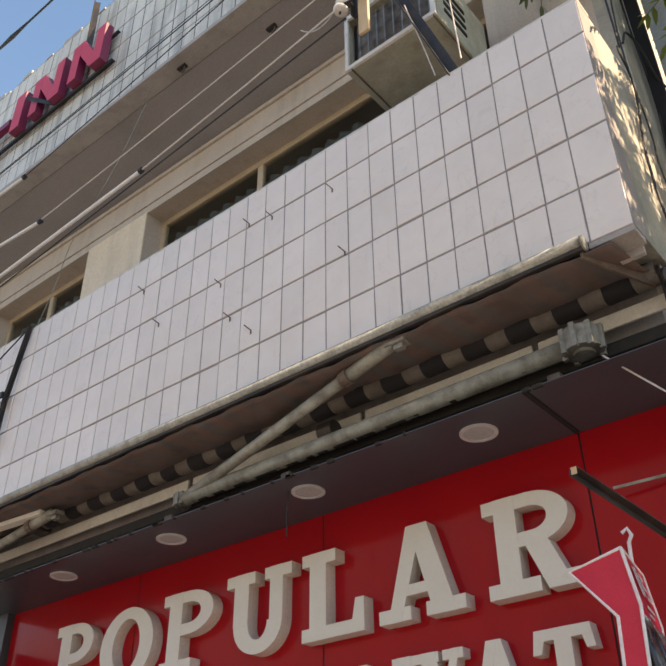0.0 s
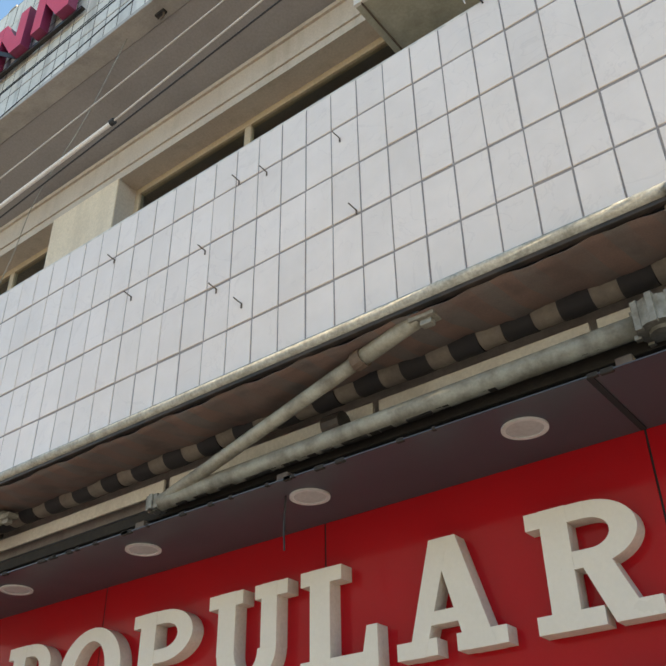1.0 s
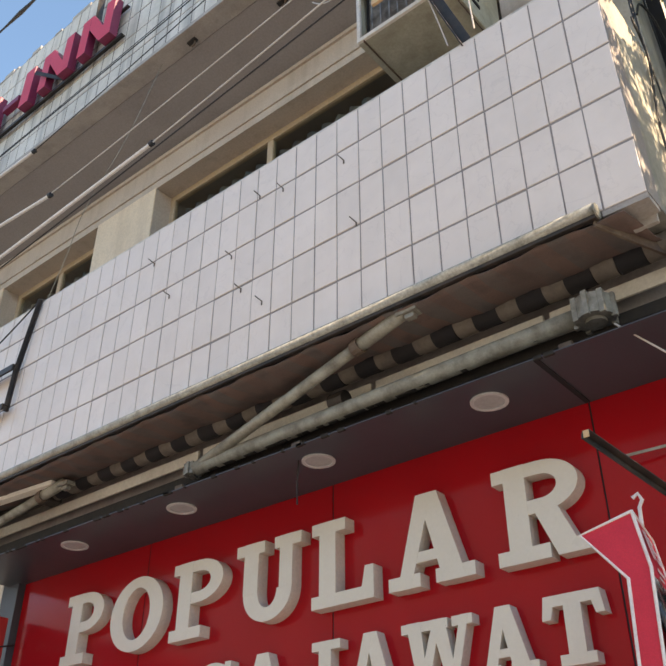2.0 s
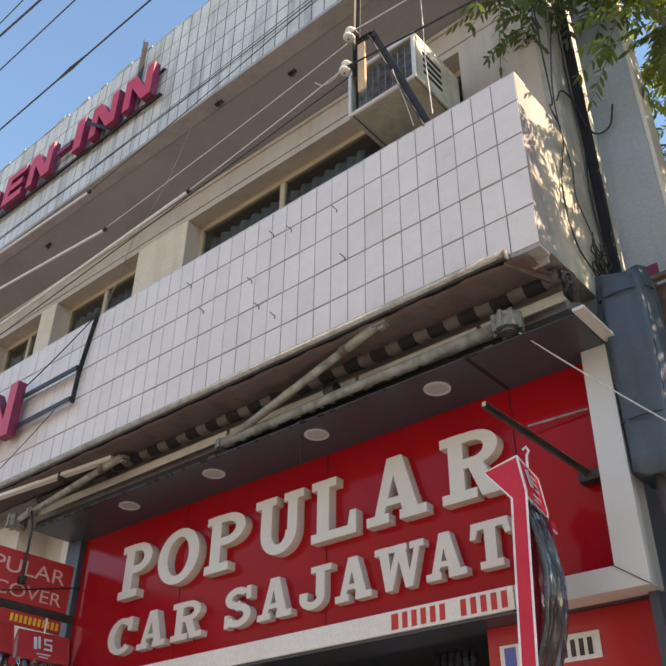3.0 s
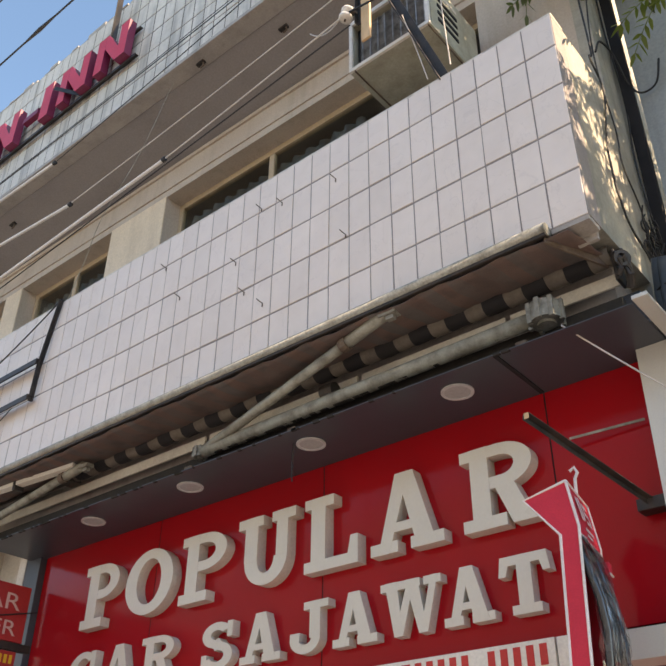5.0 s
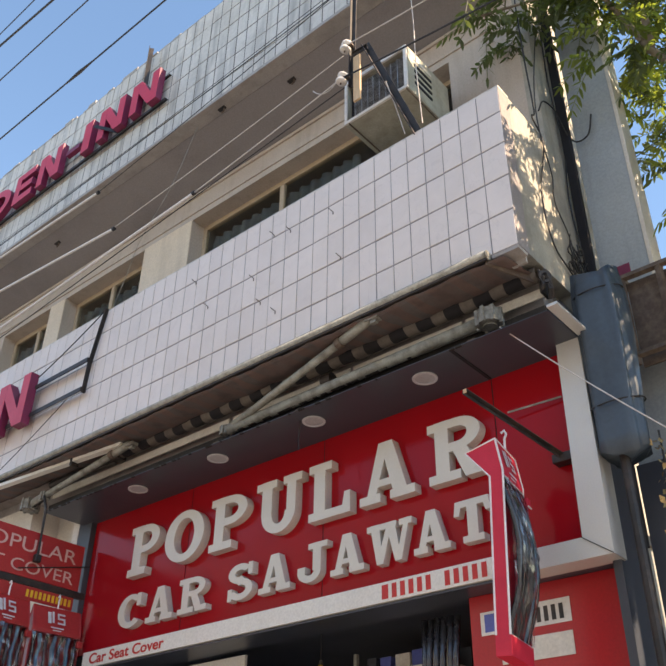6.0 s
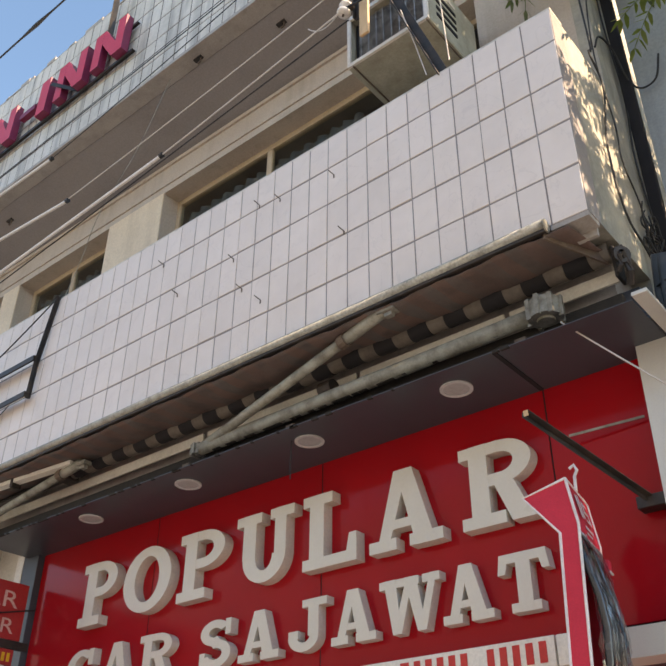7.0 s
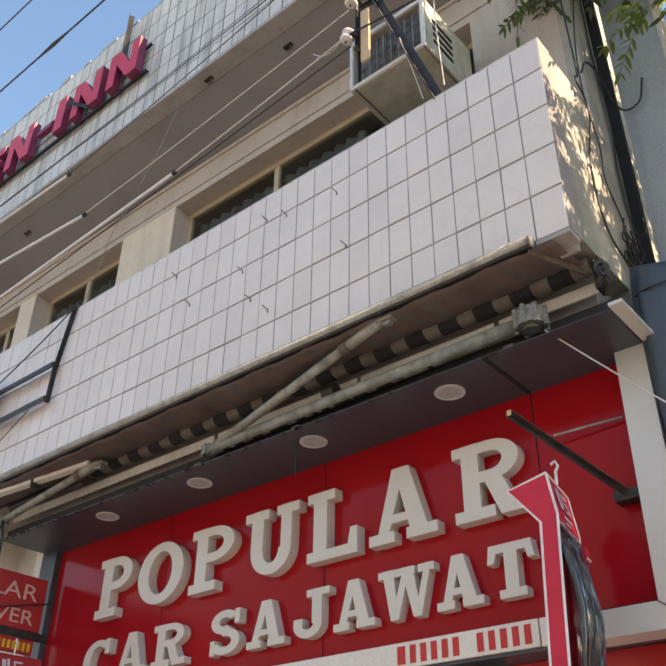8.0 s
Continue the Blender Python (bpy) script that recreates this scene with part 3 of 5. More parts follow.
writing("lettering", "Car Seat Cover", 0.115, pose(-5.60, 0.553, 2.396, 90), INK, base, 0.001, 0.95, bold=0.002)
for i in range(11):
    if i != 5:
        x = -2.44 + i * 0.0655 + (0.0 if i < 5 else 0.01)
        part("ink_bar", boxes((x, x + 0.036, 0.552, 0.5555, 2.388, 2.478)), INK, base)
part("ink_bar", boxes((-2.52, -2.47, 0.552, 0.5555, 2.388, 2.478)), INK, base)
bm = bmesh.new()
disc(bm, (-1.405, 0.50, 2.405), 0.042, (0, -1, 0), 0.002, 24, hole=0.032)
box(bm, -1.417, -1.393, 0.4965, 0.50, 2.378, 2.428)
part("round_mark", bm, BLACK, sign, "small black ring mark")


def downlight(x, y, z, r=0.085):
    d = thing("ceiling_downlight", "round white flush ceiling light, switched off", "ceiling light", "ceiling lights", at=(x, y, z))
    bm = bmesh.new()
    disc(bm, (0, 0, 0), r, (0, 0, -1), 0.008, 40, hole=r * 0.80)
    part("rim", bm, LAMP_RING, d)
    bm = bmesh.new()
    disc(bm, (0, 0, 0), r * 0.80, (0, 0, -1), 0.004, 40)
    part("diffuser", bm, LAMP_WHITE, d)


for x in (-1.947, -2.933, -3.947, -4.936):
    downlight(x, 0.32, 3.699)

# ---------------------------------------------------------------- folding arm awning under the balcony
awning = thing("awning", "retracted folding arm awning with striped faded canvas", "awning")
ARM_Y = 0.25
bm = bmesh.new()
sweep(bm, [(-8.6, -0.038, 4.156), (-1.2, -0.038, 4.156)], 0.025, 14)
rail = part("front_rail", bm, RAIL, awning, "pale weathered front rail", smooth=True)
# Thin black strip just below the front rail
part("front_channel", boxes((-8.6, -1.2, -0.040, -0.012, 4.114, 4.132), bevel=0.003), BLACK, awning, "thin dark lower channel")
bm = bmesh.new()
disc(bm, (-1.2, -0.035, 4.143), 0.034, (1, 0, 0), 0.008, 18)
part("end_cap", bm, GALV, rail)


def canvas():
    bm = bmesh.new()
    rows = []
    n, k = 180, 7
    random.seed(2)
    for j in range(k + 1):
        v = j / k
        rows.append([bm.verts.new((-8.6 + 7.5 * i / n + 0.05 * v, -0.02 + 0.30 * v, 4.106 + 0.012 * v - 0.016 * math.sin(math.pi * v) * (0.7 + 0.3 * math.sin(i * 0.21))
                                   + 0.006 * math.sin(i * 0.63 + v * 5) + 0.004 * math.sin(i * 1.7 + v * 9))) for i in range(n + 1)])
    for a, b in zip(rows, rows[1:]):
        for i in range(n):
            bm.faces.new((a[i], a[i + 1], b[i + 1], b[i])).material_index = (i // 2) % 2
    return bm


cv = part("canvas", canvas(), [CANVAS, CANVAS_RED], awning, "faded brown sagging canvas", smooth=True)
cv.modifiers.new("cloth", "SOLIDIFY").thickness = 0.003
bm = bmesh.new()
beam(bm, (-1.22, -0.02, 4.11), (-1.06, 0.30, 4.075), 0.012, 0.05)
part("side_hem", bm, RUST, awning)
x, i = -1.035, 0
while x > -5.2:
    w = 0.125 if i % 2 else 0.105
    bm = bmesh.new()
    r = 0.053 + (0.002 if i % 2 else 0)
    sweep(bm, [(x, 0.302, 4.115), (x - w * 0.5, 0.302, 4.115 + 0.003 * math.sin(i)), (x - w, 0.302, 4.115)], r, 16, cap=False)
    part("roller_band", bm, STRIPE_DARK if i % 2 else STRIPE, awning, "black band" if i % 2 else "faded tan band", smooth=True)
    x -= w
    i += 1
part("square_bar", boxes((-6.30, -1.03, 0.315, 0.36, 3.83, 3.885), bevel=0.004), GRIME, awning, "dark grimy square bar")
bm = bmesh.new()
for a, b in ((-1.63, -1.04), (-2.60, -1.66), (-3.86, -2.63), (-6.35, -3.90)):
    box(bm, a, b, 0.365, 0.38, 3.985, 4.055, bevel=0.003)
part("hood_board", bm, CREAM, awning, "cream painted hood board")


def knuckle(c, r, depth, mat, name):
    """A ribbed cast joint."""
    bm = bmesh.new()
    c = Vector(c)
    disc(bm, c - Vector((0, 0, depth / 2)), r, (0, 0, 1), depth, 20)
    disc(bm, c - Vector((0, 0, depth * 0.65)), r * 0.55, (0, 0, 1), depth * 1.3, 14)
    for k in range(8):
        a = k * math.pi / 4
        p = c + Vector((math.cos(a) * r, math.sin(a) * r, 0))
        box(bm, p.x - 0.012, p.x + 0.012, p.y - 0.012, p.y + 0.012, c.z - depth * 0.6, c.z + depth * 0.6, bevel=0.003)
    part(name, bm, mat, awning, "grey cast metal joint")


def folding_arm(shoulder, elbow, wrist):
    s, e, w = Vector(shoulder), Vector(elbow), Vector(wrist)
    d = (e - s).normalized()
    bm = bmesh.new()
    sweep(bm, [s + d * 0.05, e - d * 0.03], 0.041, 20)
    part("upper_arm", bm, GALV, awning, "galvanised round arm", smooth=True)
    bm = bmesh.new()
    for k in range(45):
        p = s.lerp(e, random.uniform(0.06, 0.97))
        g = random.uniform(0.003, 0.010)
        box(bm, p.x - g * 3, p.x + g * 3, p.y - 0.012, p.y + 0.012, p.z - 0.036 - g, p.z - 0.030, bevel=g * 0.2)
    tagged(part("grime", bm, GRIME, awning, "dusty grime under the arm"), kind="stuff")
    d = (w - e).normalized()
    m = e.lerp(w, 0.80)
    bm = bmesh.new()
    sweep(bm, [e + d * 0.02, m], 0.030, 12)
    sweep(bm, [m, w - d * 0.03], 0.034, 12)
    part("forearm", bm, GALV, awning, "galvanised round arm", smooth=True)
    bm = bmesh.new()
    sweep(bm, [m - d * 0.03, m + d * 0.02], 0.041, 12)
    part("collar", bm, RUST, awning)
    knuckle(s, 0.082, 0.095, CAST, "shoulder_joint")
    knuckle(e, 0.036, 0.06, CAST, "elbow_joint")
    bm = bmesh.new()
    box(bm, w.x - 0.06, w.x + 0.05, w.y - 0.03, w.y + 0.035, w.z - 0.03, w.z - 0.002, bevel=0.004)
    box(bm, w.x - 0.02, w.x + 0.03, w.y - 0.015, w.y + 0.02, w.z - 0.055, w.z - 0.03, bevel=0.004)
    part("wrist_bracket", bm, CAST, awning)
    bm = bmesh.new()
    box(bm, s.x - 0.07, s.x + 0.03, s.y + 0.02, 0.34, s.z - 0.01, s.z + 0.05, bevel=0.004)
    part("mount", bm, RUST, awning)


folding_arm((-1.385, ARM_Y, 3.895), (-3.80, ARM_Y, 3.865), (-2.14, 0.02, 4.115))
folding_arm((-6.52, 0.25, 3.92), (-6.22, 0.21, 3.93), (-4.90, 0.16, 4.06))
bm = bmesh.new()
box(bm, -5.33, -5.21, 0.25, 0.35, 4.05, 4.155, bevel=0.008)
sweep(bm, [(-6.30, 0.30, 4.09), (-5.33, 0.30, 4.10)], 0.035, 12)
part("roller_end", bm, BLACK, awning, "black roller end bracket and shaft")
bm = bmesh.new()
beam(bm, (-8.3, -0.157, 4.08), (-5.02, 0.154, 4.08), 0.06, 0.03)
wb = part("loose_rail", bm, WHITE_STRIP, awning, "dirty white rail lying askew")
part("clip", boxes((-5.66, -5.63, 0.06, 0.14, 4.03, 4.10), bevel=0.003), BLACK, wb)
for x in (-1.53, -3.02, -3.9):
    bm = bmesh.new()
    box(bm, x - 0.03, x + 0.03, 0.24, 0.30, 3.75, 3.80, bevel=0.004)
    box(bm, x - 0.012, x + 0.02, 0.25, 0.28, 3.725, 3.75, bevel=0.003)
    sweep(bm, [(x - 0.05, 0.26, 3.775), (x + 0.05, 0.27, 3.77)], 0.008, 8)
    part("bolt_bracket", bm, RUST, awning)
bm = bmesh.new()
box(bm, -1.03, -1.012, 0.27, 0.37, 3.95, 4.13, bevel=0.006)
box(bm, -1.03, -0.975, 0.29, 0.35, 4.09, 4.13, bevel=0.008)
sweep(bm, [(-1.02, 0.30, 4.10), (-0.97, 0.28, 4.06), (-0.965, 0.30, 3.97), (-0.99, 0.34, 3.93)], 0.020, 8)
sweep(bm, [(-1.005, 0.26, 4.09), (-0.985, 0.25, 4.04), (-0.99, 0.26, 3.99), (-1.01, 0.27, 3.97)], 0.014, 8)
disc(bm, (-0.985, 0.27, 4.05), 0.042, (0.7, -0.7, -0.2), 0.018, 16, hole=0.024)
part("end_bracket", bm, BLACK, awning, "dark cast end bracket with crank eye")
bm = bmesh.new()
disc(bm, (-2.80, 0.27, 3.95), 0.05, (1, 0, 0), 0.09, 14)
part("support_bracket", bm, BLACK, awning)
# ---------------------------------------------------------------- the far side of the street, behind the camera: unseen wall added for bounce light
tagged(link("wall_opposite", boxes((-40, 40, -12.5, -12, 0, 9.5)), PALE), "unseen plain pale wall added across the street to bounce light", "wall", kind="structure")

# ---------------------------------------------------------------- inn letters on the two balconies
inn = thing("inn_sign", "raised pink-red capital letters on a dark steel rail", "sign", "hotel signs")
LET = [("D", -8.47, -8.00), ("E", -7.90, -7.47), ("N", -7.36, -6.88), ("I", -6.42, -6.26), ("N", -6.11, -5.63), ("N", -5.50, -5.02), ("L", -8.95, -8.58)]


def sans(ch, W, H, t):
    R = lambda a, b, c, d: [(a, c), (b, c), (b, d), (a, d)]
    if ch == "N":
        return [R(0, t, 0, H), R(W - t, W, 0, H), [(0.005, H), (t * 1.25, H), (W - 0.005, 0), (W - t * 1.25, 0)]]
    if ch == "I":
        return [R(0, W, 0, H)]
    if ch == "E":
        return [R(0, t, 0, H), R(t - 0.01, W, 0, t * 0.85), R(t - 0.01, W * 0.92, H / 2 - t * 0.4, H / 2 + t * 0.4), R(t - 0.01, W, H - t * 0.85, H)]
    if ch == "L":
        return [R(0, t, 0, H), R(t - 0.01, W, 0, t * 0.85)]
    return [R(0, t, 0, H), arc(t * 0.9, H / 2, W - t * 0.9, H / 2, t, t * 0.85, -90, 90)]


def sans_letter(ch, x0, x1, z0, z1, t, y0, y1, parent):
    bm = bmesh.new()
    for i, poly in enumerate(sans(ch, x1 - x0, z1 - z0, t)):
        k, cx, cz = 1 - 0.0022 * i, (x0 + x1) / 2, (z0 + z1) / 2
        prism(bm, [(cx + (x0 + x - cx) * k, cz + (z0 + z - cz) * k) for x, z in poly], y0 + 0.0005 * i, y1 + 0.0005 * i)
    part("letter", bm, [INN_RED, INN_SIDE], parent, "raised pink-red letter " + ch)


for ch, a, b in LET:
    sans_letter(ch, a, b, 8.22, 8.71, 0.125, -0.13, -0.05, inn)
bm = bmesh.new()
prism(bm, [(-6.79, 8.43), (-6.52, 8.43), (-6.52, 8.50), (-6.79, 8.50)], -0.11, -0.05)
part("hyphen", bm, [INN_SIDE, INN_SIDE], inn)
part("rail", angle_iron((-9.6, -0.03, 8.20), (-4.95, -0.03, 8.20), 0.045), BLACK, inn)
part("rail", angle_iron((-9.6, -0.03, 8.60), (-4.95, -0.03, 8.60), 0.035), BLACK, inn)
part("post", angle_iron((-5.38, -0.06, 8.66), (-5.33, -0.10, 9.33), 0.05), BLACK, inn, "dark steel post above the letters")
part("bracket", angle_iron((-6.10, -0.17, 8.42), (-5.77, -0.02, 8.22), 0.05), BLACK, inn)

inn2 = thing("inn_sign", "pink-red capital letters on a dark steel frame", "sign", "hotel signs")
for ch, a, b in (("N", -6.87, -6.32), ("N", -7.57, -7.01), ("I", -7.94, -7.76)):
    sans_letter(ch, a, b, 4.60, 5.16, 0.13, -0.15, -0.06, inn2)
part("rail", angle_iron((-9.0, -0.05, 5.01), (-5.47, -0.05, 5.01), 0.05), BLACK, inn2)
part("rail", angle_iron((-9.0, -0.05, 4.70), (-5.49, -0.05, 4.70), 0.05), BLACK, inn2)
part("upright", angle_iron((-5.36, -0.03, 5.57), (-5.47, -0.04, 4.98), 0.03), BLACK, inn2)
part("upright", angle_iron((-5.47, -0.04, 5.03), (-5.49, -0.04, 4.68), 0.03), BLACK, inn2)
part("stay", tube(sag((-5.38, -0.03, 5.56), (-6.6, -0.08, 5.02), 0.03), 0.006, 6), BLACK, inn2)
part("stay", tube(sag((-5.75, -0.04, 4.70), (-7.2, -0.10, 3.95), 0.03), 0.004, 6), BLACK, inn2)


# ---------------------------------------------------------------- window air conditioner over the parapet
def air_conditioner():
    a = thing("air_conditioner", "weathered window air conditioner sticking out over the parapet", "air conditioner")
    x0, x1, y0, y1, z0, z1 = -2.385, -1.745, 0.0, 0.60, 6.10, 6.58
    t = 0.018
    part("tray", boxes((x0, x1, y0 + 0.01, y1, z0, z0 + t), bevel=0.004), AC_BODY, a, "grey-green stained underside")
    casing = part("casing", boxes((x1 - t, x1, y0 + 0.02, y1, z0 + t, z1), (x0, x1, y0 + 0.02, y1, z1, z1 + t)), AC_BODY, a)
    part("side_panel", boxes((x0, x0 + t, y0 + 0.02, y1, z0 + t, z1)), AC_BODY, a)
    part("rim", boxes((x0, x1, y0 - 0.008, y0 + 0.012, z0, z0 + 0.03), (x0, x0 + 0.025, y0 - 0.008, y0 + 0.012, z0 + 0.03, z1),
                      (x1 - 0.03, x1, y0 - 0.008, y0 + 0.012, z0 + 0.03, z1 + t), (x0, x1 - 0.03, y0 - 0.008, y0 + 0.012, z1 - 0.02, z1 + t), bevel=0.003), AC_WHITE, a, "scuffed white rim")
    part("coil", boxes((x0 + 0.03, x1 - 0.03, 0.06, 0.10, z0 + t, z1 - 0.02)), DARK, a)
    me = None
    for k in range(26):
        z = z0 + 0.035 + k * 0.0165
        if me is None:
            fin = part("fin", boxes((x0 + 0.06, x1 - 0.035, -0.004, 0.004, -0.002, 0.002)), FIN, a)
            me = fin.data
        else:
            fin = new("fin", me)
            fin.parent = a
        fin.location = (0, 0.05, z)
        fin.rotation_euler = (0.5, 0, 0)
    for k in range(9):
        x = x0 + 0.08 + k * 0.062
        part("tube_bend", tube([(x, 0.045, z0 + 0.03), (x + 0.004 * (k % 3), 0.04, z1 - 0.03)], 0.004, 6), FIN, a)
    for k in range(5):
        z = z0 + 0.12 + k * 0.07
        part("louvre", boxes((x1 - 0.004, x1 + 0.006, 0.10, 0.34, z, z + 0.03), bevel=0.002), AC_WHITE if k == 4 else DARK, casing)
    part("support", angle_iron((x0 + 0.03, 0.0, z0 - 0.004), (x0 + 0.03, 0.88, z0 - 0.004), 0.03), RUST, a)
    part("support", angle_iron((x1 - 0.03, 0.0, z0 - 0.004), (x1 - 0.03, 0.88, z0 - 0.004), 0.03), RUST, a)
    return a


air_conditioner()
part_ply = tagged(link("wood_batten", boxes((-2.13, -2.06, -0.205, -0.185, 6.03, 6.55), bevel=0.004), PLY), "raw wooden batten tied to the wire bracket", "batten")

# ---------------------------------------------------------------- wire bracket with insulators
bracket = thing("wire_bracket", "dark steel wire bracket bolted to the parapet", "bracket")
part("strut", angle_iron((-1.68, 0.005, 5.56), (-2.02, -0.19, 6.66), 0.055, 0.007, (0, 1, 0)), BLACK, bracket)
part("mast", angle_iron((-2.16, -0.19, 6.25), (-2.13, -0.19, 7.75), 0.04, 0.006, (0, 1, 0)), BLACK, bracket)
part("tie", angle_iron((-2.15, -0.19, 6.62), (-2.0, -0.19, 6.60), 0.03, 0.005, (0, 1, 0)), BLACK, bracket)
INS = [(-2.168, -0.22, 7.56), (-2.190, -0.22, 6.71), (-2.230, -0.22, 6.35)]


def spool(c):
    c = Vector(c)
    i = thing("insulator", "chipped white porcelain spool insulator on the bracket", "insulator", "wire insulators", at=c)
    prof = [(-0.045, 0.030), (-0.040, 0.046), (-0.022, 0.048), (-0.012, 0.026), (0.0, 0.022), (0.012, 0.026), (0.022, 0.048), (0.040, 0.046), (0.045, 0.030)]
    bm = bmesh.new()
    ax = Vector((0.25, 0.1, 0.96)).normalized()
    sweep(bm, [ax * p for p, r in prof], 0.03, 18, radii=[r for p, r in prof])
    part("porcelain_spool", bm, PORCELAIN, i, smooth=True)
    part("clevis", boxes((-0.008, 0.06, -0.008, 0.03, -0.008, 0.008)), RUST, i)
    part("pin", tube([ax * -0.06, ax * 0.06], 0.007, 8), RUST, i)


for c in INS:
    spool(c)


def smooth(pts, k=6):
    """Points on a soft curve through the given ones."""
    p = [Vector(q) for q in pts]
    if len(p) > 10:
        return p
    p = [p[0] * 2 - p[1]] + p + [p[-1] * 2 - p[-2]]
    out = []
    for a, b, d, e in zip(p, p[1:], p[2:], p[3:]):
        for i in range(k):
            t = i / k
            out.append(0.5 * (2 * b + (d - a) * t + (2 * a - 5 * b + 4 * d - e) * t * t + (3 * b - a - 3 * d + e) * t ** 3))
    return out + [p[-2]]


def wire(pts, r, mat, label, name="wire"):
    pts = smooth(pts)
    return tagged(link(name, tube(pts, r, 6), mat), label, "wire", "overhead wires")


wire(sag((-11.0, -0.25, 7.36), (-2.17, -0.235, 7.50), 0.05, 24), 0.0045, CABLE, "dark overhead wire along the balcony")
wire(sag((-11.0, -0.24, 7.44), (-2.16, -0.235, 7.56), 0.09, 24), 0.003, CABLE, "dark overhead wire along the balcony")
wire(sag((-5.2, -0.25, 6.33), (-2.21, -0.235, 6.60), 0.02), 0.005, CABLE_WHITE, "pale overhead wire along the facade")
wire(sag((-3.98, -0.25, 6.09), (-2.24, -0.24, 6.33), 0.01), 0.006, CABLE_WHITE, "pale overhead wire along the facade")
wire(sag((-11.0, -0.20, 5.55), (-2.22, -0.20, 6.26), 0.02, 24), 0.005, CABLE, "dark overhead wire along the facade")
wire(sag((-2.18, -0.235, 6.71), (1.9, -0.35, 6.30), 0.10), 0.006, CABLE_WHITE, "pale overhead wire along the facade")
wire(sag((-2.22, -0.235, 6.34), (1.9, -0.35, 5.70), 0.08), 0.008, CABLE, "dark overhead wire along the facade")
wire(sag((-2.24, -0.24, 6.36), (-2.66, -0.10, 6.62), 0.10), 0.004, CABLE_WHITE, "thin loose pale wire end")
for a, b, r in (((-16.0, -0.25, 9.88), (2.0, -0.25, 9.73), 0.011), ((-17.0, -0.25, 11.60), (2.0, -0.25, 11.51), 0.010), ((-18.0, -0.25, 13.63), (2.0, -0.25, 11.55), 0.018), ((-19.0, -0.25, 12.89), (2.0, -0.25, 13.65), 0.009)):
    w = wire(sag(a, b, 0.03, 20), r, CABLE, "black overhead cable against the sky")
    if r == 0.011:
        part("tape_wrap", tube([(-7.0, -0.25, 9.773), (-6.7, -0.25, 9.774), (-6.4, -0.25, 9.773)], 0.02, 8, radii=[0.011, 0.024, 0.011]), CABLE, w)
wire([(-4.48, 0.10, 7.602), (-4.575, -0.05, 6.70), (-4.91, -0.08, 6.17), (-5.15, -0.02, 5.86), (-5.32, 0.0, 5.574)], 0.0028, GALV, "thin pale wire slanting down from the upper balcony")
for a, b in (((-9.5, -0.25, 7.20), (-5.61, -0.25, 7.05)), ((-9.5, -0.25, 6.75), (-5.17, -0.25, 6.32)), ((-9.5, -0.25, 5.80), (-3.96, -0.25, 6.09))):
    c = thing("conduit_sleeve", "white plastic sleeve over an overhead wire", "conduit", "conduit sleeves")
    part("sleeve", tube([a, b], 0.014, 10), WHITE_PVC, c)
    part("end_plug", tube([b, Vector(b) + (Vector(b) - Vector(a)).normalized() * 0.03], 0.02, 10), CABLE, c)
wire(sag((-5.61, -0.25, 7.05), (-2.17, -0.23, 7.52), 0.03), 0.004, CABLE, "dark overhead wire along the balcony")
wire([(-1.62, -0.02, 5.60), (-1.64, -0.03, 6.2), (-1.66, 0.0, 6.8), (-1.70, 0.02, 7.6)], 0.004, CABLE_WHITE, "thin pale cable down the facade", "cable")
wire([(-1.78, -0.02, 5.59), (-1.82, -0.06, 5.85), (-1.87, -0.12, 6.15)], 0.0035, CABLE_WHITE, "thin pale cable down the facade", "cable")

# small fittings under the upper balcony
for x, y, z in ((-4.12, 0.10, 7.60), (-3.30, 0.27, 7.575), (-7.27, 0.29, 7.568)):
    h = thing("ceiling_hook", "dark rusty hook under the balcony", "hook", "ceiling hooks", at=(x, y, z))
    part("plate", boxes((-0.045, 0.045, -0.02, 0.02, -0.02, 0.0), bevel=0.003), BLACK, h)
    part("peg", tube([(0.03, 0, -0.02), (0.035, 0, -0.06), (0.0, 0, -0.07)], 0.008, 6), RUST, h)

# nails in the tile joints
random.seed(8)
for x, z in ((-3.132, 5.339), (-2.945, 5.289), (-2.497, 5.235), (-3.339, 4.994), (-2.418, 4.756), (-4.072, 5.294), (-3.876, 4.954), (-3.241, 4.715), (-3.07, 4.556)):
    n = thing("nail", "bent rusty nail in a tile joint", "nail", "nails in the tiles", at=(x, 0.0, z))
    part("shank", tube([(0, 0.01, 0), (-0.004, -0.025, 0.006), (-0.012, -0.045, 0.018)], 0.0032, 6), RUST, n)
    part("stain", boxes((-0.004, 0.004, -0.0045, -0.0015, -0.025, 0.0)), RUST, n)

# ---------------------------------------------------------------- cables on the side wall
SC = "black cable looping down the side wall"
wire([(-0.985, 0.50, 7.3), (-0.98, 0.49, 6.3), (-0.985, 0.53, 5.75), (-0.98, 0.46, 5.62), (-0.985, 0.60, 5.45), (-0.98, 0.42, 4.85), (-0.985, 0.50, 4.45), (-0.98, 0.75, 4.28), (-0.98, 0.80, 3.9)], 0.0065, CABLE, SC, "cable")
wire([(-0.975, 0.80, 6.9), (-0.98, 0.60, 6.1), (-0.98, 0.55, 5.6), (-0.985, 0.66, 5.2), (-0.98, 0.62, 4.9), (-0.985, 0.78, 4.7), (-0.98, 0.85, 4.35)], 0.005, CABLE, SC, "cable")
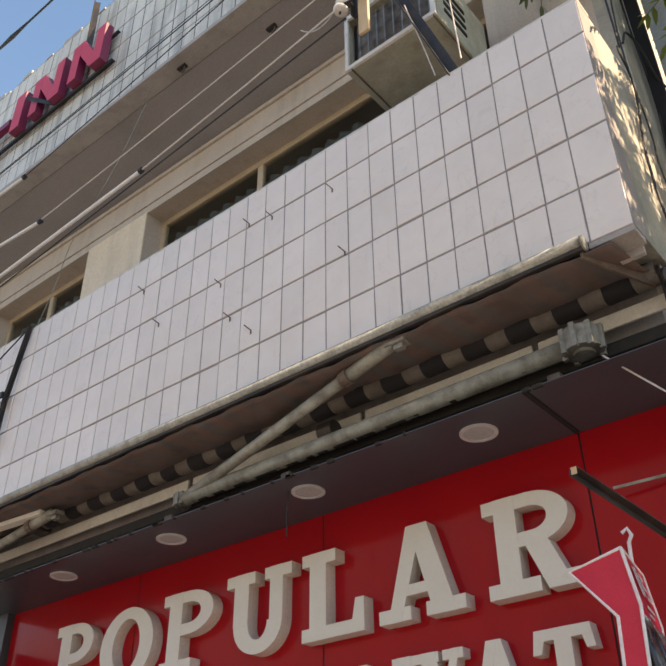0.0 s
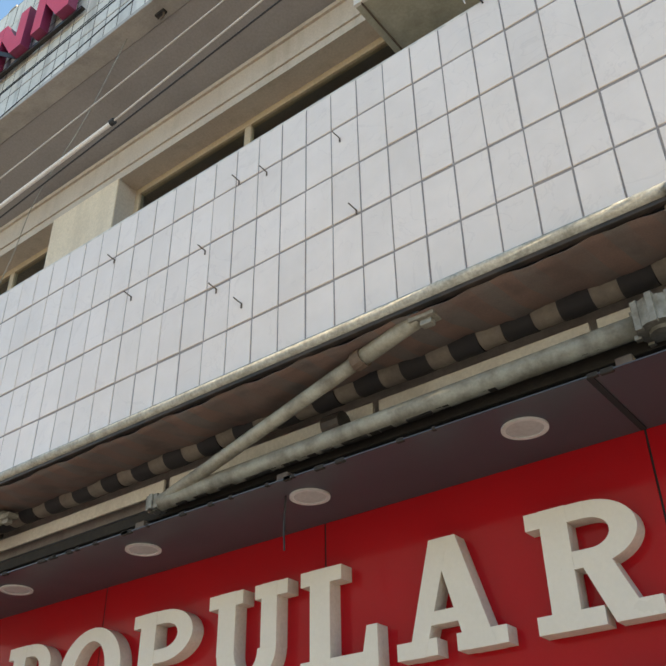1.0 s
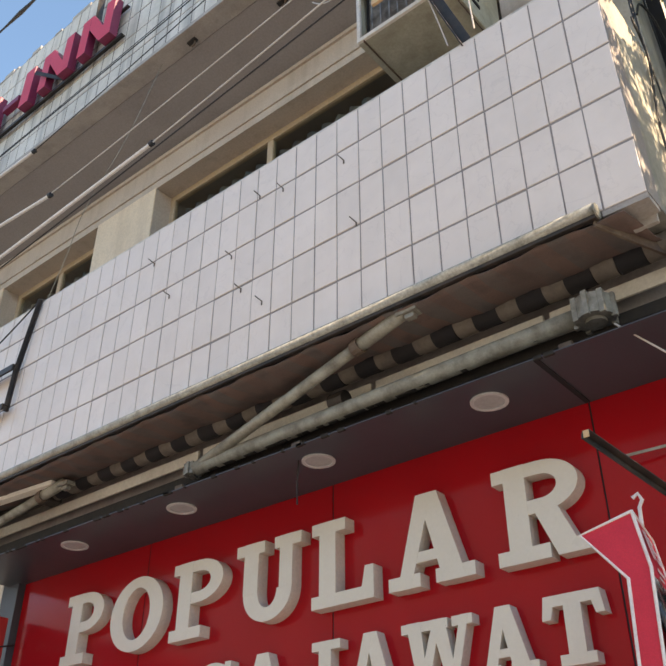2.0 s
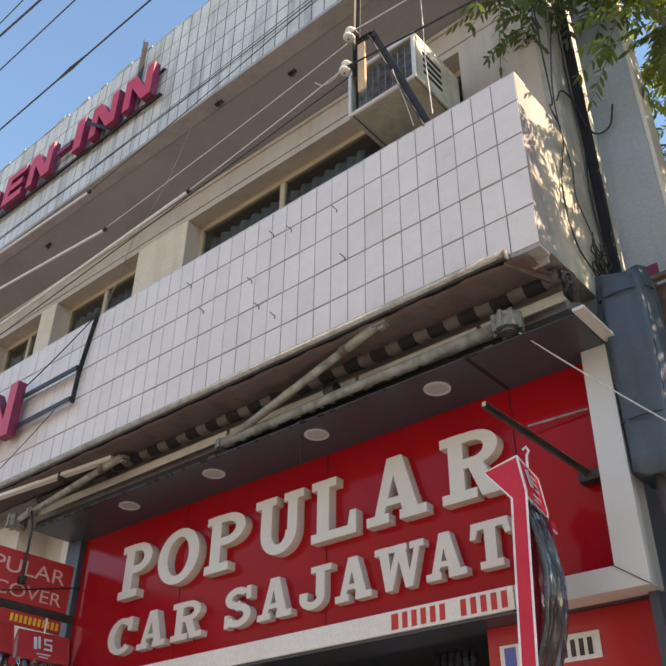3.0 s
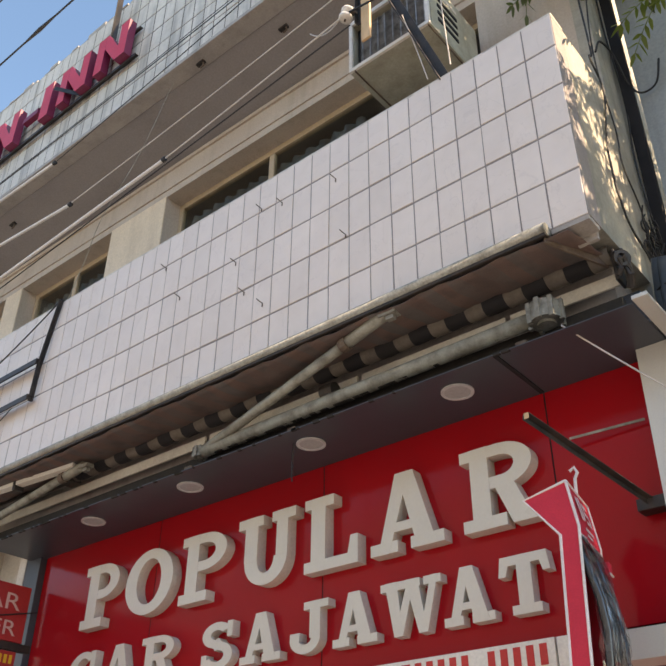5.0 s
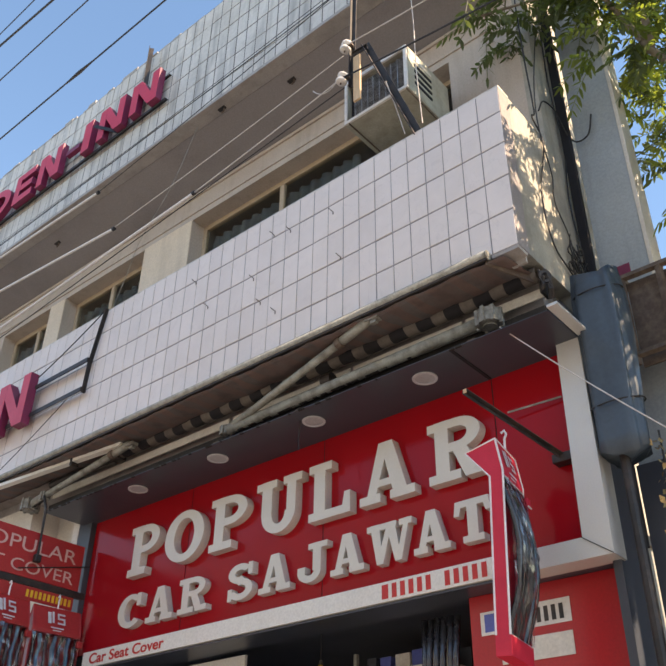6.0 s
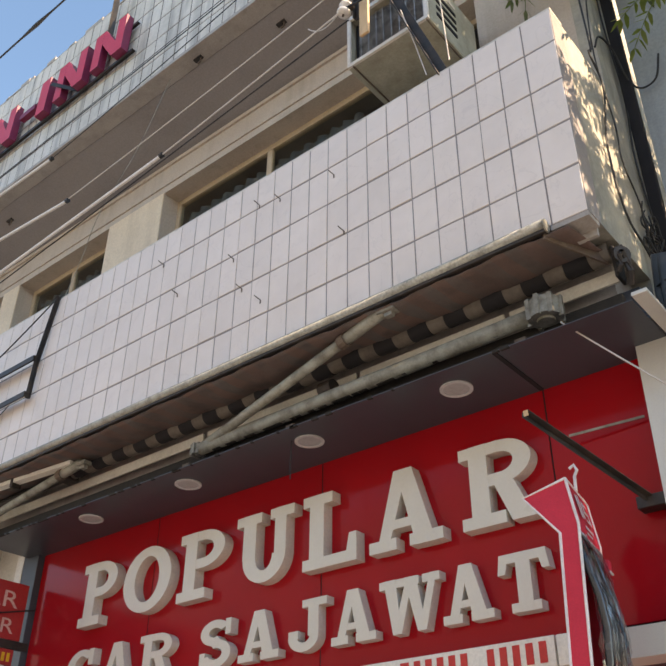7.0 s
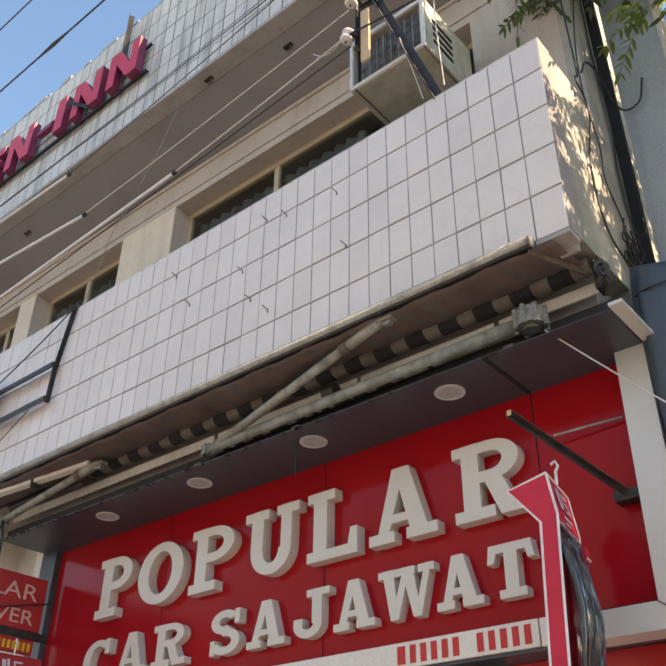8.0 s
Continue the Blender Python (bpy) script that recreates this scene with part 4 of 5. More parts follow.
wire([(-0.98, 0.60, 5.80), (-0.97, 0.70, 5.98), (-0.95, 0.85, 5.98), (-0.93, 0.95, 5.80), (-0.88, 1.0, 5.72), (-0.78, 1.0, 5.74), (-0.73, 1.0, 5.92)], 0.007, CABLE, SC, "cable")
wire([(-0.98, 0.95, 7.5), (-0.985, 0.9, 6.4), (-0.98, 0.97, 5.7), (-0.985, 0.9, 5.1), (-0.98, 1.0, 4.5)], 0.006, CABLE, SC, "cable")
random.seed(11)
tangle = thing("cable_tangle", "tangle of black cables tied to the wall", "cable")
for k in range(12):
    p = Vector((-0.97, 0.82 + random.uniform(-0.08, 0.08), 4.45 + random.uniform(-0.1, 0.12)))
    part("loop", tube(smooth([p + Vector((random.uniform(-0.02, 0.03), random.uniform(-0.09, 0.09), random.uniform(-0.14, 0.14))) for _ in range(5)], 4), 0.005, 5), CABLE, tangle, smooth=True)
# Shade in the gap between the buildings, put in as a black strip
tagged(link("gap_cover", boxes((-0.985, -0.915, 0.955, 1.0, 2.5, 9.3), bevel=0.006), DARK), "black strip standing in for the shade in the gap between the buildings", "sheet")
wire(sag((-1.30, 0.21, 3.78), (-0.1, 0.18, 2.47), 0.03), 0.004, CABLE_WHITE, "pale cord from the awning joint", "cord")
wire([(-3.02, 0.262, 3.77), (-3.012, 0.258, 3.69), (-3.022, 0.262, 3.58), (-3.016, 0.26, 3.47)], 0.0045, CABLE, "short black cable end hanging from the awning", "cable")

# ---------------------------------------------------------------- neighbour to the side
tower = thing("neighbour_tower", "narrow grey rendered tower with a sunlit edge", "building")
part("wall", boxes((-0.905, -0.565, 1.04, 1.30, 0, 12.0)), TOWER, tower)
# Sun on the tower's side, put in as a strip of paler colour
part("corner_strip", boxes((-0.565, -0.535, 1.03, 1.22, 0, 12.0), bevel=0.004), PALE, tower, "corner strip with sunlight put into its pale colour")
part("patch", boxes((-0.84, -0.70, 1.034, 1.04, 4.36, 4.48)), INN_SIDE, tower, "dull red paint patch")
box_ = thing("sign_box", "rusty open metal sign box seen from below", "sign box")
bm = bmesh.new()
for a, b in (((-0.70, 0.80, 4.20), (-0.70, 0.80, 3.55)), ((-0.70, 0.80, 4.20), (0.6, 0.80, 4.20)), ((-0.70, 0.80, 3.62), (0.6, 0.80, 3.62)), ((-0.70, 1.2, 4.2), (-0.70, 0.8, 4.2)), ((-0.45, 0.8, 4.2), (-0.45, 0.8, 3.62))):
    beam(bm, a, b, 0.035, 0.035, (0.1, 0.3, 1))
part("frame", bm, RUST, box_)
part("back_sheet", boxes((-0.69, 0.6, 0.86, 0.875, 3.56, 4.19)), RUST, box_, "brown corrugated back sheet")
part("bracket", bar((-0.66, 0.87, 3.9), (-0.66, 1.27, 3.9), 0.04, 0.04), RUST, box_)


def tarp():
    bm = bmesh.new()
    n, rows = 40, []
    random.seed(6)
    for j in range(15):
        v = j / 14
        z = 4.13 - 1.24 * v
        ring = []
        for i in range(n):
            a = 2 * math.pi * i / n
            rx, ry = 0.145 + 0.01 * math.sin(v * 5), 0.10
            fold = 1 + 0.07 * math.sin(a * 6 + v * 2.2) + 0.04 * math.sin(a * 11 - v * 3) - 0.10 * max(0, 0.12 - v) / 0.12
            ring.append(bm.verts.new((-0.785 + rx * fold * math.copysign(abs(math.cos(a)) ** 0.6, math.cos(a)), 0.56 + ry * fold * math.copysign(abs(math.sin(a)) ** 0.6, math.sin(a)),
                                      z + (0.03 * math.sin(a * 2 + 1) if j in (0, 14) else 0))))
        rows.append(ring)
    for a, b in zip(rows, rows[1:]):
        for i in range(n):
            bm.faces.new((a[i], a[(i + 1) % n], b[(i + 1) % n], b[i]))
    bm.faces.new(rows[0])
    bm.faces.new(rows[-1][::-1])
    return bm


roll_ = thing("rolled_tarp", "blue-grey folded tarpaulin tied upright beside the shop", "tarpaulin")
part("sheet", tarp(), TARP, roll_, smooth=True)
for z in (3.98, 3.2):
    ring = [(-0.785 + 0.162 * math.cos(a), 0.56 + 0.115 * math.sin(a), z + 0.02 * math.sin(a)) for a in (2 * math.pi * k / 24 for k in range(25))]
    part("tie", tube(ring, 0.005, 5), CABLE, roll_)
# Wall added to darken this corner; its shade is the dark panel colour
tagged(link("wall_neighbour", boxes((-0.60, 3.0, 0.98, 1.02, 0, 3.45), (-0.90, -0.60, 0.98, 1.02, 0, 3.0)), GREY_PANEL), "added front of the neighbouring shop, shade put into its dark colour", "wall", kind="structure")
# Darkness of the gap beside the sign frame, put in as a dark panel
tagged(link("gap_panel", boxes((-0.995, -0.945, 0.62, 0.95, 0, 3.95)), GREY_PANEL), "dark panel standing in for the black gap beside the shop", "panel", kind="structure")
tagged(link("tarp_post", tube([(-0.80, 0.56, 0.0), (-0.80, 0.56, 4.15)], 0.03, 10), BLACK), "dark steel post behind the tarpaulin", "post")

# ---------------------------------------------------------------- pillar, shop front and inside
pillar = thing("shop_pillar", "red panelled shop pillar with a number plate", "pillar", kind="structure")
part("panel", boxes((-2.0, -0.955, 0.75, 0.86, 0.14, 2.351), bevel=0.003), PILLAR_RED, pillar)
part("side_panel", boxes((-2.0, -1.98, 0.86, 1.6, 0.14, 2.45)), PILLAR_RED, pillar)
plate = thing("number_plate", "white number plate with blue end badge on the red pillar", "number plate")
pl = part("plate", boxes((-1.925, -1.335, 0.742, 0.749, 2.108, 2.245), bevel=0.003), PLATE_WHITE, plate)
part("badge", boxes((-1.895, -1.825, 0.7395, 0.742, 2.125, 2.228)), PLATE_BLUE, pl)
for k in range(9):
    x = -1.79 + k * 0.048
    part("ink_bar", boxes((x, x + 0.026, 0.7395, 0.742, 2.13, 2.215)), BLACK, pl)
plate2 = thing("lower_plate", "cream plate under the number plate", "number plate")
part("plate", boxes((-1.80, -1.34, 0.742, 0.749, 1.93, 2.06), bevel=0.003), CREAM, plate2)
shop = thing("shop_interior", "dim shop interior behind the open front", "room", kind="structure")
part("ceiling", boxes((-5.9, -2.0, 0.865, 4.9, 2.45, 2.55)), GREY_PANEL, shop)
part("back_wall", boxes((-5.9, -2.0, 4.0, 4.1, 0.14, 2.45)), ROOM, shop)
part("side_wall", boxes((-6.0, -5.9, 0.70, 4.9, 0.14, 3.7)), GREY_PANEL, shop)
downlight(-3.743, 1.03, 2.449, 0.075)
downlight(-2.41, 1.04, 2.449, 0.075)
sh = thing("display_shelf", "white display shelf inside the shop entrance", "shelf")
part("board", boxes((-4.75, -4.1, 0.9, 0.93, 0.14, 2.33), bevel=0.004), WHITE_STRIP, sh)
part("shelf", boxes((-4.75, -4.1, 0.93, 1.25, 1.9, 1.93)), WHITE_STRIP, sh)
glass_case = thing("display_cabinet", "tall glazed display cabinet with boxed goods", "cabinet")
for x in (-3.35, -2.55):
    part("upright", boxes((x - 0.015, x + 0.015, 1.30, 1.33, 0.14, 2.30), bevel=0.003), GALV, glass_case)
part("back", boxes((-3.35, -2.55, 1.62, 1.64, 0.14, 2.30)), GREY_PANEL, glass_case)
for z in (1.55, 1.85, 2.15):
    part("shelf", boxes((-3.335, -2.565, 1.33, 1.62, z, z + 0.012)), WHITE_STRIP, glass_case)
random.seed(52)
for z in (1.562, 1.862, 2.162):
    x = -3.30
    while x < -2.70:
        w = random.uniform(0.07, 0.16)
        g = tagged(link("carton", boxes((x, x + w, 1.38, 1.52, z, z + random.uniform(0.09, 0.13)), bevel=0.003), random.choice((CREAM, PLATE_WHITE, TARP, PLATE_BLUE, GREY_PANEL))),
                   "small boxed car accessory on a cabinet shelf", "box", "boxed goods")
        x += w + random.uniform(0.01, 0.05)
can = thing("spray_bottle", "yellow plastic bottle hanging in the shop entrance", "bottle", at=(-3.42, 1.0, 2.02))
part("body", tube([(0, 0, 0), (0, 0, 0.02), (0, 0, 0.13), (0, 0, 0.16)], 0.03, 14, radii=[0.026, 0.032, 0.032, 0.016]), YELLOW, can, smooth=True)
part("cap", tube([(0, 0, 0.16), (0, 0, 0.19)], 0.014, 12), BLACK, can)
part("loop", tube([(0, 0, 0.19), (0, 0, 0.43)], 0.003, 5), BLACK, can)
random.seed(31)
covers = thing("hanging_covers", "dark plastic wrapped goods hanging in the doorway", "goods")
for k in range(6):
    x = -2.12 - 0.05 * k
    bm = bmesh.new()
    sweep(bm, [(x, 0.80, 2.28), (x + random.uniform(-0.02, 0.02), 0.78, 2.0), (x + random.uniform(-0.03, 0.03), 0.8, 1.6)], 0.022, 8)
    part("wrapped_roll", bm, FOIL, covers, smooth=True)

# neighbour shop front at the far side
tagged(link("wall_far_shop", boxes((-13.0, -6.10, 0.64, 0.70, 0.14, 3.98), (-13, -6.6, 0.34, 0.64, 3.40, 3.98)), PALE), "cream painted wall of the next shop", "wall", kind="structure")
tagged(link("trim", boxes((-6.20, -6.105, 0.56, 0.64, 2.4, 3.86), bevel=0.004), WHITE_STRIP), "white corner trim board", "trim", kind="structure")

# ---------------------------------------------------------------- projecting sign and bags on the far side
XS = -5.90
flag = thing("projecting_sign", "red projecting shop sign with pale serif lettering", "sign", "projecting signs")
fb = part("board", boxes((XS - 0.03, XS, -1.10, 0.53, 3.045, 3.45), bevel=0.003), SIGN_RED, flag)
side_pose = lambda y, z: pose(XS + 0.003, y, z, 90, 0, 90)
writing("lettering", "POPULAR", 0.17, side_pose(-0.52, 3.265), PINK, fb, 0.001, 0.98)
writing("lettering", "SEAT COVER", 0.15, side_pose(-0.66, 3.085), PINK, fb, 0.001, 1.12)
part("arm", boxes((XS - 0.035, XS + 0.01, -1.2, 0.60, 2.985, 3.04), bevel=0.003), BLACK, flag)
part("stay", tube([(XS + 0.02, 0.60, 3.28), (XS + 0.02, -0.1, 3.10)], 0.006, 6), BLACK, flag)
strip = thing("phone_sign", "red strip sign with yellow marks", "sign", "projecting signs")
sb = part("board", boxes((XS - 0.02, XS, -1.0, 0.50, 2.87, 2.98), bevel=0.003), SIGN_RED, strip)
for k in range(11):
    y = 0.03 + k * 0.042
    part("ink_bar", boxes((XS, XS + 0.002, y, y + 0.025, 2.895, 2.955)), YELLOW, sb)


def hanging_bag(m, name, seed, tall=0.95, wide=0.40, deep=0.11, cover=FOIL, flare=0.0, bulge=0.0, red=BAG_RED, trim=PIPING):
    """A tall gift-style bag: red top with sloped shoulders, white piping, clear film over dark covers, on a hook."""
    random.seed(seed)
    g = thing(name, "red topped clear plastic seat cover bag hanging on a hook", "bag", "hanging bags")
    w, d, h = wide / 2, deep / 2, tall
    top, sh_, cut = 0.0, -0.17, -0.24
    bm = bmesh.new()
    a = [bm.verts.new(p) for p in ((0.0, -w, -0.02), (0.0, w, -0.02))]
    s1 = [bm.verts.new(p) for p in ((-d - flare, -w, sh_ + flare * 0.62), (d, -w, cut + 0.03), (d, w, cut + 0.03), (-d - flare * 0.4, w, sh_ + flare * 0.3))]
    s2 = [bm.verts.new(p) for p in ((-d, -w, cut), (d, -w, cut), (d, w, cut), (-d, w, cut))]
    bm.faces.new((a[0], s1[0], s1[1]))
    bm.faces.new((a[1], s1[2], s1[3]))
    bm.faces.new((a[0], s1[1], s1[2], a[1]))
    bm.faces.new((a[0], a[1], s1[3], s1[0]))
    for i in range(4):
        bm.faces.new((s1[i], s2[i], s2[(i + 1) % 4], s1[(i + 1) % 4]))
    bm.faces.new(s2)
    red_top = part("red_top", bm, red, g, "bright red fabric top")
    bm = bmesh.new()
    box(bm, -d, d - 0.004, -w, -w + 0.006, -h, cut)
    box(bm, -d, d - 0.004, w - 0.006, w, -h, cut)
    box(bm, -d, -d + 0.006, -w + 0.006, w - 0.006, -h, cut)
    part("gusset", bm, red, g)
    part("base_band", boxes((-d - 0.003, d + 0.006, -w - 0.003, w + 0.003, -h - 0.10, -h)), red, g)
    for sy in (-w, w):
        for sx in (-d, d):
            fl = flare if sx < 0 else 0
            part("piping", tube([(0, sy, -0.02), (sx - fl * (1 if sy < 0 else 0.4), sy, (sh_ + fl * (0.62 if sy < 0 else 0.3)) if sx < 0 else cut + 0.03), (sx, sy, cut), (sx, sy, -h)], 0.006, 6), trim, g)
    part("piping", tube([(d, -w, cut), (d, w, cut)], 0.006, 6), trim, g)
    part("piping", tube([(0, -w, -0.02), (0, w, -0.02)], 0.006, 6), trim, g)
    part("piping", tube([(d, -w, -h), (d, w, -h)], 0.006, 6), trim, g)
    for k in range(7):
        y = -w + 0.03 + (wide - 0.06) * k / 6
        bm = bmesh.new()
        pts = [(d - 0.024 + bulge * math.sin(math.pi * q / 7) + random.uniform(-0.005, 0.005), y + random.uniform(-0.012, 0.012), cut - 0.01 - (h + cut - 0.02) * q / 7) for q in range(8)]
        sweep(bm, pts, 0.03, 8, radii=[random.uniform(0.012, 0.021) for _ in pts])
        part("cover_fold", bm, BLUE_COVER if (k == 5 and cover is FOIL) or (cover is BLUE_COVER and k % 2) else FOIL, g, smooth=True)
    bm = bmesh.new()
    n, rows = 14, []
    for j in range(19):
        z = cut - (h + cut) * j / 18
        rows.append([bm.verts.new((d + 0.006 + bulge * math.sin(math.pi * j / 18) * (0.4 + 0.6 * math.sin(math.pi * i / 14)) + 0.007 * math.sin(i * 1.3 + j * 0.5) + random.uniform(-0.009, 0.009), -w + wide * i / n, z)) for i in range(n + 1)])
    for p, q in zip(rows, rows[1:]):
        for i in range(n):
            bm.faces.new((p[i], p[i + 1], q[i + 1], q[i]))
    f = part("film", bm, FILM, g, "crinkled clear plastic film")
    f.modifiers.new("film", "SOLIDIFY").thickness = 0.0008
    f.visible_shadow = False
    bm = bmesh.new()
    for y0, y1, z0, z1 in ((-0.09, -0.06, -0.16, -0.06), (-0.05, -0.03, -0.15, -0.05), (0.0, 0.07, -0.075, -0.06), (0.0, 0.07, -0.115, -0.10), (0.0, 0.07, -0.155, -0.14), (0.0, 0.015, -0.115, -0.06), (0.055, 0.07, -0.155, -0.10), (-0.06, 0.06, -0.195, -0.185), (-0.04, 0.04, -0.215, -0.207)):
        k = lambda z: (d * (-z - 0.02) / 0.15 if z > sh_ else d) + 0.003
        vs = [bm.verts.new(p) for p in ((k(z0), y0, z0), (k(z0), y1, z0), (k(z1), y1, z1), (k(z1), y0, z1))]
        bm.faces.new(vs)
    flap = part("side_flap", boxes((d, d + 0.035, w - 0.03, w + 0.02, cut - 0.08, cut - 0.03), bevel=0.003), red, g)
    part("piping", tube([(d + 0.036, w - 0.03, cut - 0.08), (d + 0.036, w + 0.02, cut - 0.08)], 0.005, 6), trim, flap)
    lg = part("printed_mark", bm, LOGO, red_top, "silver printed mark")
    lg.modifiers.new("print", "SOLIDIFY").thickness = 0.001
    part("hook", tube([(0, 0, -0.02), (0.0, 0.0, 0.05), (0.012, 0.0, 0.075), (0.0, 0.0, 0.10), (-0.02, 0.0, 0.085)], 0.007, 8), PIPING, g, "white plastic hook")
    g.matrix_basis = m
    return g


hanging_bag(pose(-1.345, 0.20, 2.975, 0, 3, 11), "seat_cover_bag", 3, tall=1.08, wide=0.33, deep=0.075, flare=0.14, bulge=0.09)
hanging_bag(pose(XS + 0.05, 0.33, 2.86, 0, 0, -6), "seat_cover_bag", 5, wide=0.44, cover=BLUE_COVER, red=SIGN_RED, trim=SIGN_RED)
hanging_bag(pose(XS + 0.05, -0.15, 2.87, 0, 0, 4), "seat_cover_bag", 9, wide=0.42, cover=BLUE_COVER, red=SIGN_RED, trim=SIGN_RED)
rod = thing("hanging_rod", "black angle steel rod sticking out from the sign frame", "rod")
part("bar", angle_iron((-1.15, 0.56, 2.972), (-1.311, -0.25, 3.128), 0.028, 0.004), BLACK, rod)
part("cut_end", boxes((-1.316, -1.297, -0.256, -0.252, 3.116, 3.140)), PLY, rod, "pale cut end")
part("bracket", boxes((-1.22, -1.088, 0.52, 0.60, 2.945, 3.0), bevel=0.004), BLACK, rod)
# The rod's reflection in the glossy red panel, put in as a pale bar
part("stay", bar((-1.489, 0.550, 3.383), (-1.129, 0.580, 3.386), 0.012, 0.004, (0, 1, 0)), GALV, rod, "thin pale bar standing in for the rod's reflection in the panel")
garland = thing("hanging_garland", "crinkled gold foil garland hanging beside the shop", "garland")
random.seed(44)
part("cord", tube([(-0.60, 0.60, 3.0), (-0.605, 0.60, 2.4), (-0.60, 0.60, 1.7)], 0.006, 6), BLACK, garland)
bm = bmesh.new()
for k in range(150):
    p = Vector((-0.60 + random.uniform(-0.045, 0.05), 0.59 + random.uniform(-0.05, 0.05), random.uniform(1.7, 2.95)))
    u = Vector((random.uniform(-1, 1), random.uniform(-1, 1), random.uniform(-1, 1))).normalized()
    v = u.orthogonal().normalized()
    r1, r2 = random.uniform(0.015, 0.035), random.uniform(0.008, 0.018)
    bm.faces.new([bm.verts.new(q) for q in (p - u * r1, p - v * r2 + u * 0.004, p + u * r1, p + v * r2)])
tagged(part("foil_leaf", bm, FOIL_GOLD, garland), kind="stuff")
strap = thing("hanging_strap", "black strap hanging from the awning elbow", "strap")
part("strap", tube([(-6.20, 0.19, 3.92), (-5.860, 0.038, 3.658), (-5.860, 0.047, 3.228)], 0.012, 8), BLACK, strap)
part("weight", boxes((-5.885, -5.835, 0.017, 0.077, 3.178, 3.248), bevel=0.01), BLACK, strap)


# ---------------------------------------------------------------- tree
def tree():
    random.seed(21)
    t = thing("street_tree", "leafy street tree with drooping compound leaves", "tree", at=(0, 0, 0))
    trunk = [(2.6, 1.3, 0.0), (2.5, 1.3, 2.0), (2.3, 1.25, 3.6), (1.9, 1.2, 4.8), (1.2, 1.1, 5.5)]
    part("trunk", tube(trunk, 0.1, 12, radii=[0.17, 0.15, 0.12, 0.09, 0.06]), BARK, t, smooth=True)
    limbs = [
        [(1.2, 1.1, 5.5), (0.5, 1.05, 5.75), (-0.044, 1.0, 5.96), (-0.19, 1.0, 6.25), (-0.29, 0.95, 6.60), (-0.42, 0.85, 7.0), (-0.76, 0.60, 6.98), (-1.20, 0.30, 6.80)],
        [(-0.19, 1.0, 6.25), (-0.16, 1.0, 6.5), (-0.18, 1.0, 6.8), (-0.3, 1.0, 7.3)],
        [(1.2, 1.1, 5.5), (0.9, 1.0, 6.4), (0.4, 0.9, 7.1), (-0.3, 0.8, 7.6), (-0.9, 0.6, 7.8)],
        [(0.5, 1.05, 5.75), (0.25, 1.1, 5.55), (0.0, 1.15, 5.45), (-0.2, 1.2, 5.55)],
        [(1.2, 1.1, 5.5), (0.8, 1.2, 5.2), (0.3, 1.25, 5.0), (-0.1, 1.3, 4.9)],
        # The next four limbs are out of view, added to shade the side wall
        [(1.2, 1.1, 5.5), (1.0, 0.6, 5.9), (0.8, 0.2, 6.2), (0.55, -0.1, 6.3)],
        [(1.9, 1.2, 4.8), (1.6, 0.7, 5.2), (1.3, 0.4, 5.4), (0.9, 0.1, 5.35)],
        [(2.3, 1.25, 3.6), (2.0, 0.8, 4.4), (1.6, 0.5, 4.8), (1.1, 0.5, 4.75)],
        [(1.9, 1.2, 4.8), (1.6, 0.2, 5.6), (1.3, -0.3, 6.1)],
        [(0.8, 1.2, 5.2), (0.3, 1.5, 5.6), (-0.1, 1.7, 5.75), (-0.35, 1.8, 5.6)],
        [(0.8, 1.2, 5.2), (0.4, 1.6, 5.0), (0.0, 1.8, 4.95), (-0.3, 2.0, 4.8)],
        [(0.4, 0.9, 7.1), (0.05, 1.3, 6.9), (-0.3, 1.6, 6.6)],
        [(0.9, 1.0, 6.4), (0.4, 1.3, 6.4), (0.0, 1.5, 6.25), (-0.3, 1.5, 6.1)],
        # Limb above the view, added to shade the air conditioner
        [(0.4, 0.9, 7.1), (0.38, 0.7, 7.6), (0.2, 0.55, 8.0), (-0.15, 0.45, 8.2)],
    ]
    for k, l in enumerate(limbs):
        part("limb", tube(l, 0.03, 8, radii=[0.045 - 0.036 * i / (len(l) - 1) for i in range(len(l))]), BARK, t, smooth=True)

    def leaflet(bm, p, d, n, ln):
        s = d.cross(n).normalized() * (ln * 0.17)
        q = n * (-0.08 * ln)
        v = [bm.verts.new(x) for x in (p, p + d * ln * 0.35 + s, p + d * ln * 0.75 + s * 0.7 + q, p + d * ln + q * 2, p + d * ln * 0.75 - s * 0.7 + q, p + d * ln * 0.35 - s)]
        bm.faces.new(v)

    def frond(bm, p, d, ln):
        d = d.normalized()
        pts = [p + d * (ln * k / 8) + Vector((0, 0, -ln * 0.45 * (k / 8) ** 2)) for k in range(9)]
        sweep(bm, pts[::2], 0.003, 3, cap=False)
        up = Vector((random.uniform(-.4, .4), random.uniform(-.4, .4), 1)).normalized()
        for k in range(1, 9):
            dd = (pts[k] - pts[k - 1]).normalized()
            s = dd.cross(up).normalized()
            for sg in (-1, 1):
                if random.random() < 0.1:
                    continue
                w = (s * sg + dd * 0.6 + Vector((random.uniform(-.25, .25), random.uniform(-.25, .25), -0.35 + random.uniform(-.2, .2)))).normalized()
                leaflet(bm, pts[k], w, (up + Vector((random.uniform(-.5, .5), random.uniform(-.5, .5), 0))).normalized(), random.uniform(0.065, 0.105))
        leaflet(bm, pts[8], dd, up, 0.09)

    crowns = {0: bmesh.new(), 1: bmesh.new()}
